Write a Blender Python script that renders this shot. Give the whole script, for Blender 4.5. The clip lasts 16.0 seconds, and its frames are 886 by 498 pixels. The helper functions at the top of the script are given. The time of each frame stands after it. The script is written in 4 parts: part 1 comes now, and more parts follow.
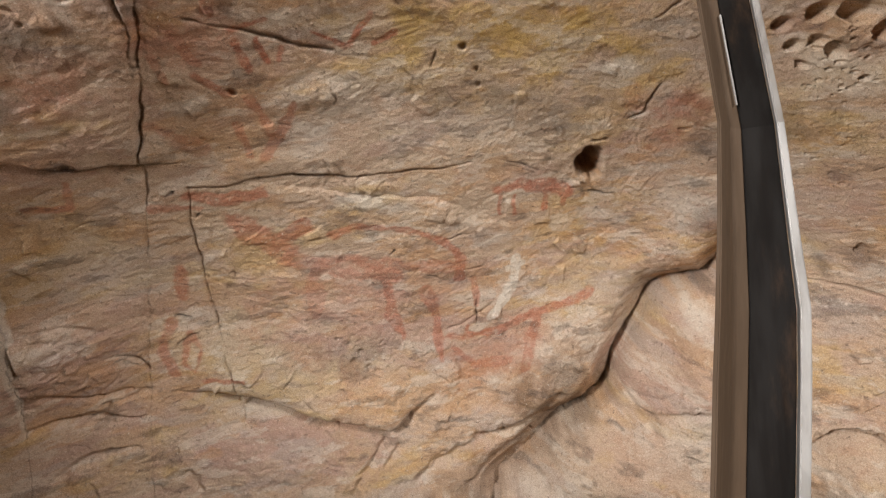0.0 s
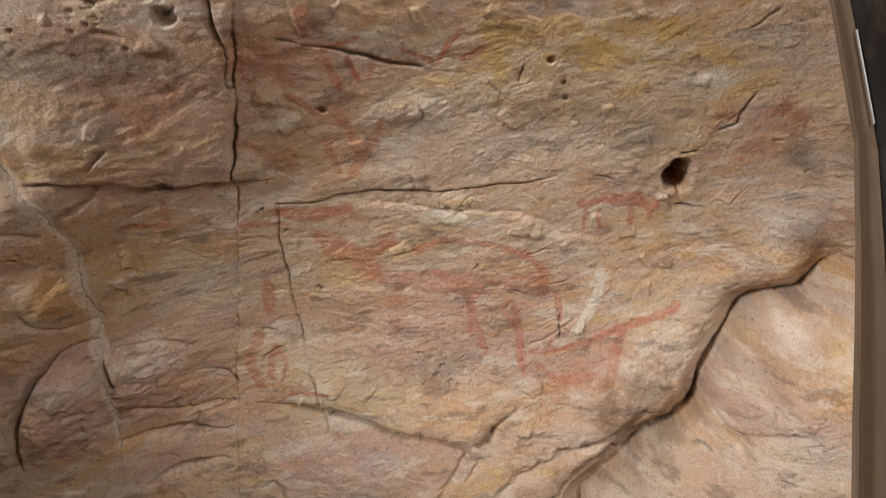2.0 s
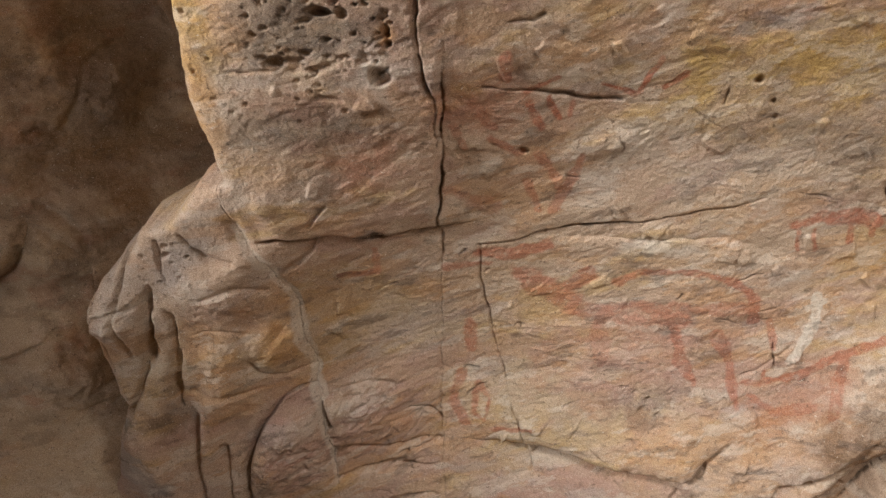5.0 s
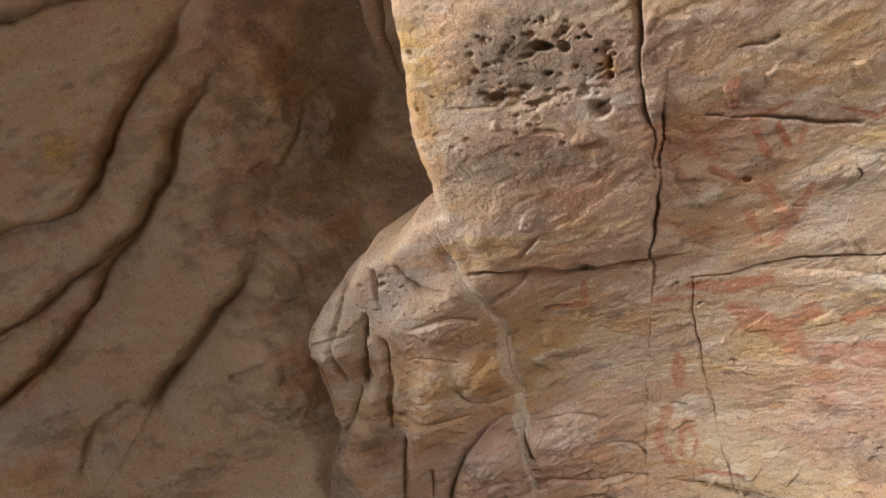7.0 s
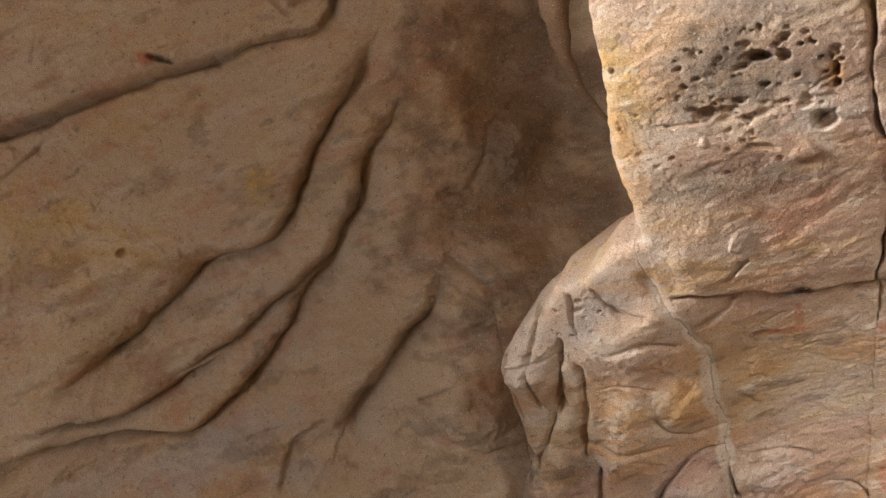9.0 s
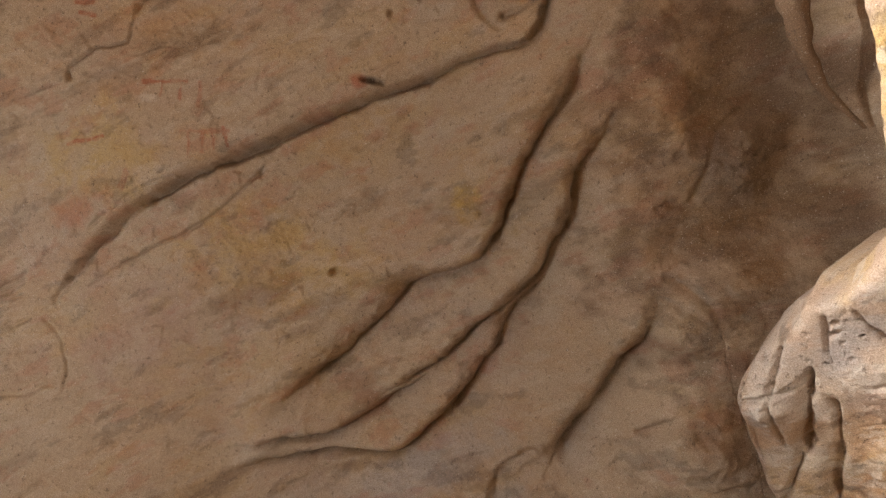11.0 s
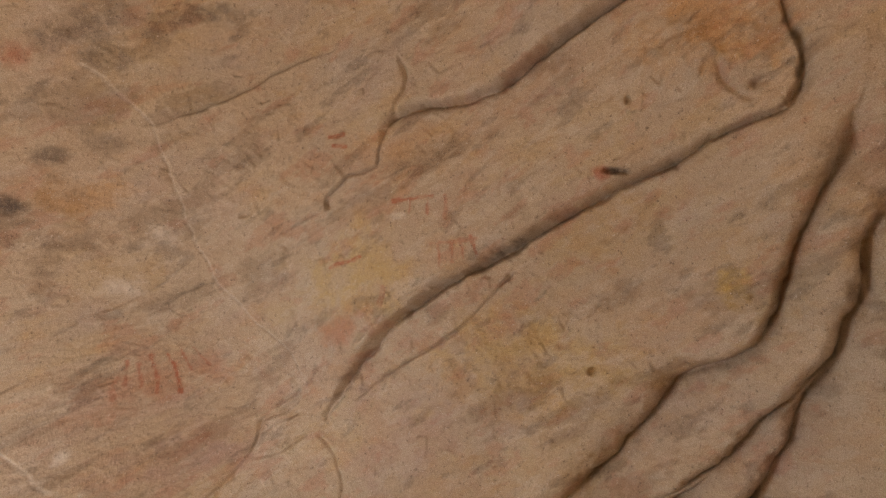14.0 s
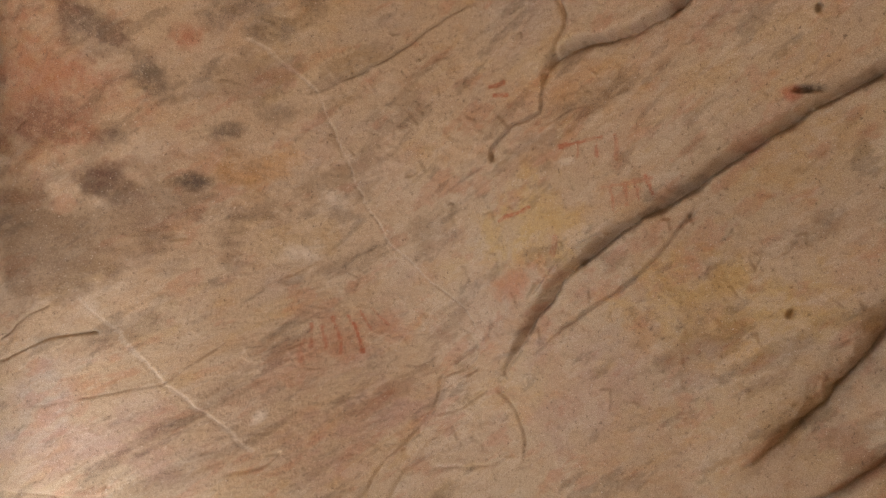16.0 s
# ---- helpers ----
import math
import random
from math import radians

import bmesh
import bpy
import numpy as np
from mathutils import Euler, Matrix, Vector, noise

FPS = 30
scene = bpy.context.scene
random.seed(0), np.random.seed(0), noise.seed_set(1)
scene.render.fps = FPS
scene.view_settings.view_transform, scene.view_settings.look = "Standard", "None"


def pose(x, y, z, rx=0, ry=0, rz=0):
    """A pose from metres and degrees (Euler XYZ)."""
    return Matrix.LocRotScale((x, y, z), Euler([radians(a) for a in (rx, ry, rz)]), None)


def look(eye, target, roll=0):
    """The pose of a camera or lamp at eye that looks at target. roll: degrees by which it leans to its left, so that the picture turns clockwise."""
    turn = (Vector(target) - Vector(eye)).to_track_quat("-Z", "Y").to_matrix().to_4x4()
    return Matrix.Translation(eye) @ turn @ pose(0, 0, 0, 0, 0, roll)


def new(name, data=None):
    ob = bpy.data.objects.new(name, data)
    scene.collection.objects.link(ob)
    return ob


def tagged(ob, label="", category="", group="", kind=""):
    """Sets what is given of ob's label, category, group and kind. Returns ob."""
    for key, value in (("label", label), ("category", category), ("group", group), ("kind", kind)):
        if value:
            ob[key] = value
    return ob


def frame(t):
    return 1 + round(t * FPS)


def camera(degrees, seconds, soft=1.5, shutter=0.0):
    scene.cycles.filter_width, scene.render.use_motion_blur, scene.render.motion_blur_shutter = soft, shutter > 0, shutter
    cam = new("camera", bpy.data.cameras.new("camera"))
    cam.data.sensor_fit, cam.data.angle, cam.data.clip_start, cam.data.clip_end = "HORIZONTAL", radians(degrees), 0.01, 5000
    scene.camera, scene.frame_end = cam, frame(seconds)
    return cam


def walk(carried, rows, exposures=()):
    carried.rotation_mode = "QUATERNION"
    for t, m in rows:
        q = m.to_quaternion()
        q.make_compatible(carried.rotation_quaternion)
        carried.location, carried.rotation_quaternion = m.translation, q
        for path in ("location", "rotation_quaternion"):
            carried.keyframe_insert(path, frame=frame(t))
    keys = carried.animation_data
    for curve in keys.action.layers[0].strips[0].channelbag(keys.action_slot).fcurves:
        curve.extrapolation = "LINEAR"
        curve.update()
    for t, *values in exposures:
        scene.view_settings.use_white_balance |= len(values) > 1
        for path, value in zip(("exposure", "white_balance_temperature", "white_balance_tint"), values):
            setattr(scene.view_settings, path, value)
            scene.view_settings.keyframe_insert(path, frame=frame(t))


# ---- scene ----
cam = camera(58.6, 16.0, soft=1.25)
TILT = pose(0, 0, 1.5, 10) @ pose(0, 0, -1.5)
PATH = [
    (0, (-0.054, -0.137, 1.554), (-0.015, 1.862, 1.514), 0.0),
    (0.5, (-0.066, -0.13, 1.556), (-0.069, 1.869, 1.515), 0.1),
    (1, (-0.078, -0.129, 1.557), (-0.112, 1.871, 1.521), 0.2),
    (1.5, (-0.097, -0.121, 1.567), (-0.183, 1.877, 1.538), 0.3),
    (2, (-0.116, -0.123, 1.573), (-0.243, 1.873, 1.556), 0.0),
    (2.5, (-0.133, -0.121, 1.577), (-0.316, 1.87, 1.566), 0.2),
    (3, (-0.16, -0.122, 1.583), (-0.408, 1.863, 1.581), -0.1),
    (3.5, (-0.184, -0.125, 1.593), (-0.515, 1.848, 1.604), -0.0),
    (3.7, (-0.199, -0.127, 1.596), (-0.561, 1.84, 1.61), -0.2),
    (5.8, (-0.276, -0.145, 1.627), (-0.962, 1.732, 1.711), -2.1),
    (6, (-0.29, -0.145, 1.625), (-1.035, 1.708, 1.714), -1.3),
    (6.5, (-0.318, -0.153, 1.634), (-1.149, 1.664, 1.733), -1.2),
    (7, (-0.348, -0.167, 1.65), (-1.268, 1.604, 1.775), -1.8),
    (7.5, (-0.376, -0.18, 1.66), (-1.397, 1.534, 1.806), -1.5),
    (8, (-0.399, -0.184, 1.665), (-1.482, 1.489, 1.834), -1.4),
    (8.5, (-0.417, -0.184, 1.674), (-1.573, 1.439, 1.849), -1.8),
    (9, (-0.446, -0.188, 1.674), (-1.699, 1.36, 1.856), -1.8),
    (9.5, (-0.494, -0.179, 1.674), (-1.86, 1.271, 1.843), -1.9),
    (9.7, (-0.51, -0.187, 1.677), (-1.925, 1.216, 1.848), -2.1),
    (11.8, (-0.618, -0.127, 1.624), (-2.23, 0.995, 2.003), 0.7),
    (12, (-0.614, -0.116, 1.648), (-2.231, 0.983, 2.068), 0.6),
    (12.5, (-0.637, -0.16, 1.683), (-2.289, 0.868, 2.148), -0.3),
    (13, (-0.661, -0.18, 1.684), (-2.368, 0.738, 2.176), -1.3),
    (13.5, (-0.692, -0.212, 1.692), (-2.455, 0.59, 2.189), -1.5),
    (14, (-0.728, -0.237, 1.703), (-2.528, 0.477, 2.202), -2.7),
    (14.5, (-0.76, -0.251, 1.708), (-2.612, 0.341, 2.177), -2.5),
    (15, (-0.787, -0.23, 1.698), (-2.661, 0.306, 2.149), -3.1),
    (15.5, (-0.812, -0.232, 1.715), (-2.724, 0.187, 2.123), -2.4),
    (16, (-0.835, -0.233, 1.671), (-2.763, 0.081, 2.104), -3.5),
]
EXPOSURES = [(0.0, -0.5), (3.5, -0.5), (6.0, -0.3), (9.0, 0.15), (12.0, 0.55), (16.0, 0.8)]
SKY = 0.02
SUN_E, SUN_FROM = 0.6, (0.5, -0.22, 0.84)
# added area lamps: energy, place, aim, width, height, colour
ADDED_LAMPS = {
    "added_lamp_east": (520.0, (4.6, -4.0, 3.9), (-0.3, 2.0, 2.1), 1.3, 1.5, (1.0, 0.95, 0.89)),
    "added_lamp_west": (1250.0, (-5.9, -5.8, 2.4), (-1.2, 1.8, 2.2), 0.6, 1.6, (1.0, 0.96, 0.92)),
    "added_lamp_low": (26.0, (-3.6, -1.7, 0.3), (-3.2, 1.0, 2.2), 1.2, 0.6, (0.95, 0.97, 1.0)),
}

walk(cam, [(t, TILT @ look(eye, target, roll)) for t, eye, target, roll in PATH], exposures=EXPOSURES)

# ---- world and light ----
world = bpy.data.worlds.new("world")
scene.world = world
world.use_nodes = True
sky = world.node_tree.nodes.new("ShaderNodeTexSky")
sky.sky_type, sky.sun_disc = "NISHITA", False
sky.sun_elevation, sky.sun_rotation = radians(57), radians(114)
sky.air_density, sky.dust_density = 1.0, 3.0
background = world.node_tree.nodes["Background"]
background.inputs["Strength"].default_value = SKY
world.node_tree.links.new(sky.outputs[0], background.inputs["Color"])
sun = bpy.data.lights.new("sun", "SUN")
sun.energy, sun.angle, sun.color = SUN_E, radians(12), (1.0, 0.96, 0.9)
sun_ob = new("sun", sun)
sun_ob.matrix_world = look(SUN_FROM, (0, 0, 0))
# area lamps added out of view to brighten the rock walls
for name, (energy, eye, target, wide, high, colour) in ADDED_LAMPS.items():
    lamp = bpy.data.lights.new(name, "AREA")
    lamp.shape, lamp.size, lamp.size_y, lamp.energy, lamp.color = "RECTANGLE", wide, high, energy, colour
    new(name, lamp).matrix_world = look(eye, target)


# ---- materials ----
def tree(name):
    m = bpy.data.materials.new(name)
    m.use_nodes = True
    t = m.node_tree
    return m, t, t.nodes["Principled BSDF"]


def node(t, kind, **values):
    n = t.nodes.new(kind)
    for key, v in values.items():
        n.inputs[key.replace("_", " ")].default_value = v
    return n


def noise_tex(t, vec, scale, detail=6.0, rough=0.6, stretch=None, distortion=0.0):
    if stretch:
        mp = t.nodes.new("ShaderNodeMapping")
        mp.inputs["Scale"].default_value = stretch
        t.links.new(vec, mp.inputs["Vector"])
        vec = mp.outputs["Vector"]
    n = node(t, "ShaderNodeTexNoise", Scale=scale, Detail=detail, Roughness=rough, Distortion=distortion)
    t.links.new(vec, n.inputs["Vector"])
    return n.outputs["Fac"]


def ramp(t, fac, low, high, a=0.0, b=1.0):
    n = t.nodes.new("ShaderNodeMapRange")
    n.interpolation_type = "SMOOTHSTEP"
    n.inputs["From Min"].default_value, n.inputs["From Max"].default_value = low, high
    n.inputs["To Min"].default_value, n.inputs["To Max"].default_value = a, b
    t.links.new(fac, n.inputs["Value"])
    return n.outputs["Result"]


def calc(t, op, a, b):
    n = t.nodes.new("ShaderNodeMath")
    n.operation = op
    for i, v in enumerate((a, b)):
        if isinstance(v, (int, float)):
            n.inputs[i].default_value = v
        else:
            t.links.new(v, n.inputs[i])
    return n.outputs[0]


def blend(t, fac, a, b, mode="MIX"):
    n = t.nodes.new("ShaderNodeMix")
    n.data_type, n.blend_type = "RGBA", mode
    for socket, v in ((n.inputs["Factor"], fac), (n.inputs["A"], a), (n.inputs["B"], b)):
        if isinstance(v, (int, float)):
            socket.default_value = v
        elif isinstance(v, tuple):
            socket.default_value = (*v, 1)
        else:
            t.links.new(v, socket)
    return n.outputs["Result"]


def rock_material(name, tan, buff, rust, bump=1.0):
    """Weathered sandstone: two body colours, bedding streaks, lichen-like specks, and the stains, pigments and painted
    shade laid on the mesh.
    """
    m, t, bsdf = tree(name)
    geo = t.nodes.new("ShaderNodeTexCoord").outputs["Object"]
    big = noise_tex(t, geo, 1.6, 5, 0.55)
    mid = noise_tex(t, geo, 7.0, 8, 0.65, (1, 1, 1.8), 0.25)
    streak = noise_tex(t, geo, 6.0, 8, 0.7, (1.0, 2.0, 3.0), 0.3)
    fine = noise_tex(t, geo, 60.0, 6, 0.7)
    grain = noise_tex(t, geo, 260.0, 4, 0.7)
    blotch = noise_tex(t, geo, 22.0, 7, 0.68, None, 0.2)
    col = blend(t, ramp(t, big, 0.35, 0.65), tan, buff)
    col = blend(t, ramp(t, mid, 0.5, 0.72, 0, 0.6), col, rust)
    col = blend(t, ramp(t, streak, 0.52, 0.75, 0, 0.45), col, (0.55, 0.43, 0.29))
    stain = t.nodes.new("ShaderNodeAttribute")
    stain.attribute_name = "stain"
    tone = t.nodes.new("ShaderNodeAttribute")
    tone.attribute_name = "tone"
    s = t.nodes.new("ShaderNodeSeparateColor")
    t.links.new(stain.outputs["Color"], s.inputs[0])
    o = t.nodes.new("ShaderNodeSeparateColor")
    t.links.new(tone.outputs["Color"], o.inputs[0])
    broken = ramp(t, blotch, 0.32, 0.55, 0.4, 1.0)
    worn = ramp(t, mid, 0.3, 0.6, 0.35, 1.0)

    def lay(c, mask, colour, breaker, strength=1.0):
        return blend(t, calc(t, "MULTIPLY", calc(t, "MULTIPLY", mask, breaker), strength), c, colour)

    col = lay(col, stain.outputs["Alpha"], (0.50, 0.32, 0.085), worn, 0.85)
    col = lay(col, o.outputs[0], (0.37, 0.225, 0.19), worn, 0.85)
    col = lay(col, o.outputs[1], (0.36, 0.33, 0.31), worn, 0.8)
    col = lay(col, tone.outputs["Alpha"], (0.50, 0.25, 0.08), worn, 0.75)
    col = lay(col, s.outputs[2], (0.66, 0.59, 0.50), broken, 0.9)
    col = lay(col, s.outputs[0], (0.36, 0.105, 0.055), broken, 1.0)
    # brown also carries the shade painted into the recess and the crease
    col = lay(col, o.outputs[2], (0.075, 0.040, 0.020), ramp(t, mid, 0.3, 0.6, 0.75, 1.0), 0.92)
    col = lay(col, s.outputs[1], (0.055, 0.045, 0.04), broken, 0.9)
    col = blend(t, ramp(t, blotch, 0.64, 0.76, 0, 0.4), col, (0.62, 0.54, 0.43))
    col = blend(t, ramp(t, fine, 0.56, 0.70, 0, 0.7), col, (0.12, 0.085, 0.06))
    speck = noise_tex(t, geo, 110.0, 4, 0.6)
    col = blend(t, ramp(t, speck, 0.62, 0.72, 0, 0.55), col, (0.68, 0.61, 0.52))
    col = blend(t, 0.9, col, blend(t, ramp(t, grain, 0.25, 0.75), (0.35, 0.35, 0.35), (1.0, 1.0, 1.0)), "SOFT_LIGHT")
    t.links.new(col, bsdf.inputs["Base Color"])
    t.links.new(ramp(t, mid, 0.3, 0.7, 0.75, 0.95), bsdf.inputs["Roughness"])
    bsdf.inputs["Specular IOR Level"].default_value = 0.25
    height = calc(t, "ADD", calc(t, "MULTIPLY", blotch, 0.8), calc(t, "ADD", calc(t, "MULTIPLY", fine, 0.55), calc(t, "MULTIPLY", grain, 0.14)))
    b = t.nodes.new("ShaderNodeBump")
    b.inputs["Strength"].default_value = 1.0 * bump
    b.inputs["Distance"].default_value = 0.011
    t.links.new(height, b.inputs["Height"])
    t.links.new(b.outputs[0], bsdf.inputs["Normal"])
    return m


ROCK_PANEL = rock_material("painted_sandstone", (0.46, 0.345, 0.25), (0.45, 0.31, 0.225), (0.40, 0.24, 0.155))
ROCK_LEDGE = rock_material("ledge_sandstone", (0.42, 0.31, 0.21), (0.43, 0.33, 0.23), (0.38, 0.25, 0.16), 0.7)
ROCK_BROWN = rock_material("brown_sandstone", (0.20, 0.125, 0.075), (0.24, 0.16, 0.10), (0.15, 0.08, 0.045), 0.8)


def steel_material(name, colour, metal, rough):
    m, t, bsdf = tree(name)
    geo = t.nodes.new("ShaderNodeTexCoord").outputs["Object"]
    rust = ramp(t, noise_tex(t, geo, 9.0, 7, 0.7, (1, 1, 0.25)), 0.5, 0.75)
    smear = ramp(t, noise_tex(t, geo, 40.0, 5, 0.6, (1, 1, 0.15)), 0.3, 0.7)
    col = blend(t, rust, colour, (0.10, 0.055, 0.03))
    col = blend(t, calc(t, "MULTIPLY", smear, 0.4), col, tuple(0.55 * c for c in colour))
    t.links.new(col, bsdf.inputs["Base Color"])
    bsdf.inputs["Metallic"].default_value = metal
    bsdf.inputs["Specular IOR Level"].default_value = 0.25
    t.links.new(ramp(t, smear, 0, 1, rough, rough + 0.2), bsdf.inputs["Roughness"])
    return m


# one post, three colours: shaded web, lit brown flange, sheen on the lip
STEEL_SHADED = steel_material("weathered_steel_shaded", (0.011, 0.009, 0.008), 0.0, 0.75)
RUST_LIT = steel_material("rusted_steel_lit", (0.12, 0.08, 0.052), 0.2, 0.55)
STEEL_SHEEN = steel_material("steel_edge_sheen", (0.62, 0.61, 0.60), 0.8, 0.35)


def ground_material():
    m, t, bsdf = tree("dusty_ground")
    geo = t.nodes.new("ShaderNodeTexCoord").outputs["Object"]
    col = blend(t, noise_tex(t, geo, 0.8, 6), (0.24, 0.18, 0.12), (0.30, 0.24, 0.17))
    col = blend(t, ramp(t, noise_tex(t, geo, 30, 6), 0.55, 0.7), col, (0.25, 0.18, 0.12))
    t.links.new(col, bsdf.inputs["Base Color"])
    bsdf.inputs["Roughness"].default_value = 0.95
    return m


GROUND = ground_material()

# ---- rock forms ----
TABLE = np.random.RandomState(7).rand(256, 256)


def value_noise(x, y, k=0):
    x, y = x + 37.3 * k, y + 71.9 * k
    i, j = np.floor(x).astype(int), np.floor(y).astype(int)
    fx, fy = x - i, y - j
    fx, fy = fx * fx * (3 - 2 * fx), fy * fy * (3 - 2 * fy)
    i, j, i1, j1 = i & 255, j & 255, (i + 1) & 255, (j + 1) & 255
    low = TABLE[i, j] * (1 - fx) + TABLE[i1, j] * fx
    high = TABLE[i, j1] * (1 - fx) + TABLE[i1, j1] * fx
    return (low * (1 - fy) + high * fy) * 2 - 1


def fbm(x, y, octaves=4, k=0, gain=0.5):
    total, amp = 0, 1.0
    for n in range(octaves):
        total = total + amp * value_noise(x * 2 ** n, y * 2 ** n, k + 5 * n)
        amp *= gain
    return total


def smooth(v, low, high):
    q = np.clip((v - low) / (high - low), 0, 1)
    return q * q * (3 - 2 * q)


def soften(a, reach, step):
    """A running mean over a square, twice."""
    k = int(reach / step)
    for axis in (0, 1, 0, 1):
        if k > 0 and a.shape[axis] > 1:
            pad = [(k, k) if i == axis else (0, 0) for i in (0, 1)]
            run = np.cumsum(np.pad(a, pad, mode="edge"), axis)
            run = np.insert(run, 0, 0, axis)
            n = a.shape[axis]
            a = (np.take(run, range(2 * k, 2 * k + n), axis) - np.take(run, range(n), axis)) / (2 * k)
    return a


CHANNELS = ("red", "soot_dark", "pale", "ochre", "pink", "grey", "brown", "orange")


class RockFace:
    """A rock face laid out over a leaning plane (u to the right, v up, metres), shaped by swells, joints, ledges and pits."""

    def __init__(self, form, u0, u1, v0, v1, step, far, relief):
        self.form, self.step = form, step
        rim = lambda a, b: np.arange(a, b, 0.04)
        self.us = np.concatenate([rim(far[0], u0), np.arange(u0, u1, step), rim(u1 + 0.03, far[1])])
        self.vs = np.concatenate([rim(far[2], v0), np.arange(v0, v1, step), rim(v1 + 0.03, far[3])])
        self.u, self.v = np.meshgrid(self.us, self.vs)
        u, v, f = self.u, self.v, form
        s = f["slope"]
        self.h = s[0] + s[1] * u + s[2] * v
        swell = iter(f["swell"])
        for cv in np.linspace(*f["along"]):
            for cu in np.linspace(*f["across"]):
                self.h += next(swell) * np.exp(-((u - cu) ** 2 + (v - cv) ** 2) / (2 * f["spread"] ** 2))
        self.mask = {c: np.zeros_like(u) for c in CHANNELS}
        self.keep = np.ones(u.shape, bool)
        relief = relief(u, v)
        warp = 0.05 * fbm(u * 4, v * 4, 3, 11)
        self.wu, self.wv = u + 0.005 * fbm(u * 16, v * 16, 4, 1), v + 0.005 * fbm(u * 16, v * 16, 4, 2)
        self.rough = fbm(u * 30, v * 30, 3, 3)
        self.patchy = fbm(u * 9, v * 9, 5, 4, 0.6)
        flake = fbm(u * 11 + warp * 25, v * 17, 5, 22, 0.58)
        self.h += relief * (0.016 * fbm(u * 3 + warp * 8, v * 4, 4, 21) + 0.0035 * flake + 0.0016 * fbm(u * 60, v * 75, 3, 23, 0.6))
        chip = fbm(u * 13 + warp * 40, v * 19 + warp * 20, 5, 24, 0.6)
        self.h -= relief * 0.004 * smooth(chip, 0.25, 0.5)
        self.h += relief * 0.003 * smooth(fbm(u * 7, v * 12, 5, 25, 0.6), 0.1, 0.4)

    def near(self, pts, reach):
        p = np.array(pts)
        lo, hi = p.min(0) - reach, p.max(0) + reach
        i0, i1 = np.searchsorted(self.us, (lo[0], hi[0]))
        j0, j1 = np.searchsorted(self.vs, (lo[1], hi[1]))
        return slice(j0, j1), slice(i0, i1)

    @staticmethod
    def eased(pts, n=4):
        """The same line with its corners rounded."""
        p = [Vector(q) for q in (pts[0], *pts, pts[-1])]
        line = []
        for a, b, c, d in zip(p, p[1:], p[2:], p[3:]):
            for k in range(n):
                q = k / n
                w = b * 2 + (c - a) * q + (a * 2 - b * 5 + c * 4 - d) * q * q + (b * 3 - a - c * 3 + d) * q ** 3
                line.append((w.x / 2, w.y / 2))
        return line + [tuple(pts[-1])]

    def distance(self, pts, box, warped=True):
        """Distance from a line of points, its sign (plus on the left of its way), and how far along the line."""
        x, y = (self.wu[box], self.wv[box]) if warped else (self.u[box], self.v[box])
        best = np.full(x.shape, 9.0)
        sign = np.ones(x.shape)
        along = np.zeros(x.shape)
        n = len(pts) - 1
        for k in range(n):
            (ax, ay), (bx, by) = pts[k], pts[k + 1]
            dx, dy = bx - ax, by - ay
            q = np.clip(((x - ax) * dx + (y - ay) * dy) / (dx * dx + dy * dy + 1e-9), 0, 1)
            d = np.hypot(x - ax - q * dx, y - ay - q * dy)
            side = np.sign(dx * (y - ay) - dy * (x - ax))
            m = d < best
            best, sign, along = np.where(m, d, best), np.where(m, side, sign), np.where(m, (k + q) / n, along)
        return best, sign, along

    def groove(self, pts, w, d, dark=0.0):
        box = self.near(pts, w * 4 + 0.03)
        if self.u[box].size == 0:
            return
        r, _, q = self.distance(self.eased(pts) if w > 0.011 else pts, box)
        vary = 0.75 + 0.5 * self.patchy[box] if w < 0.05 else np.full(r.shape, 1.0)
        ends = smooth(q, -0.02, 0.06) * (1 - smooth(q, 0.94, 1.02)) * 0.8 + 0.2
        ww = w * np.clip(vary, 0.35, 1.5) * 0.6
        self.h[box] -= d * ends * np.clip(vary, 0.5, 1.3) * np.exp(-(r / ww) ** 2)
        # dark also darkens the groove's colour along its line
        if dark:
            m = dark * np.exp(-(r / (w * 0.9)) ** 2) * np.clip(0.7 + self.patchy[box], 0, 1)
            self.mask["soot_dark"][box] = np.maximum(self.mask["soot_dark"][box], m)

    def ledge(self, pts, rise, w, soft, side="l"):
        box = self.near(pts, soft * 3.6 + w)
        if self.u[box].size == 0:
            return
        r, sign, q = self.distance(self.eased(pts) if w > 0.008 else pts, box)
        r = r * sign * (1 if side == "l" else -1) + (0.22 * w * self.patchy[box] if w > 0.008 else 0)
        ends = soften(smooth(q, 0, 0.16) * (1 - smooth(q, 0.86, 1.0)), 0.08 if w > 0.008 else 0, self.step)
        turn = 2.6 * w
        lobe = np.sqrt(np.clip(1 - (1 - np.clip(r / turn, 0, 1)) ** 2, 0, 1))
        up = lobe * np.exp(-np.clip(r - turn, 0, None) ** 2 / (2 * soft ** 2))
        if w > 0.008:
            up = up - 0.22 * np.exp(-(r / (0.3 * w + 0.006)) ** 2) - 0.12 * np.exp(-(r / (1.6 * w)) ** 2)
        self.h[box] += rise * ends * up

    def ellipse(self, cu, cv, a, b, deg, grow=1.0):
        big = max(a, b) * grow
        box = self.near([(cu - big, cv - big), (cu + big, cv + big)], 0.01)
        x, y = self.u[box] - cu, self.v[box] - cv
        c, s = math.cos(radians(deg)), math.sin(radians(deg))
        return box, np.hypot((x * c + y * s) / a, (-x * s + y * c) / b)

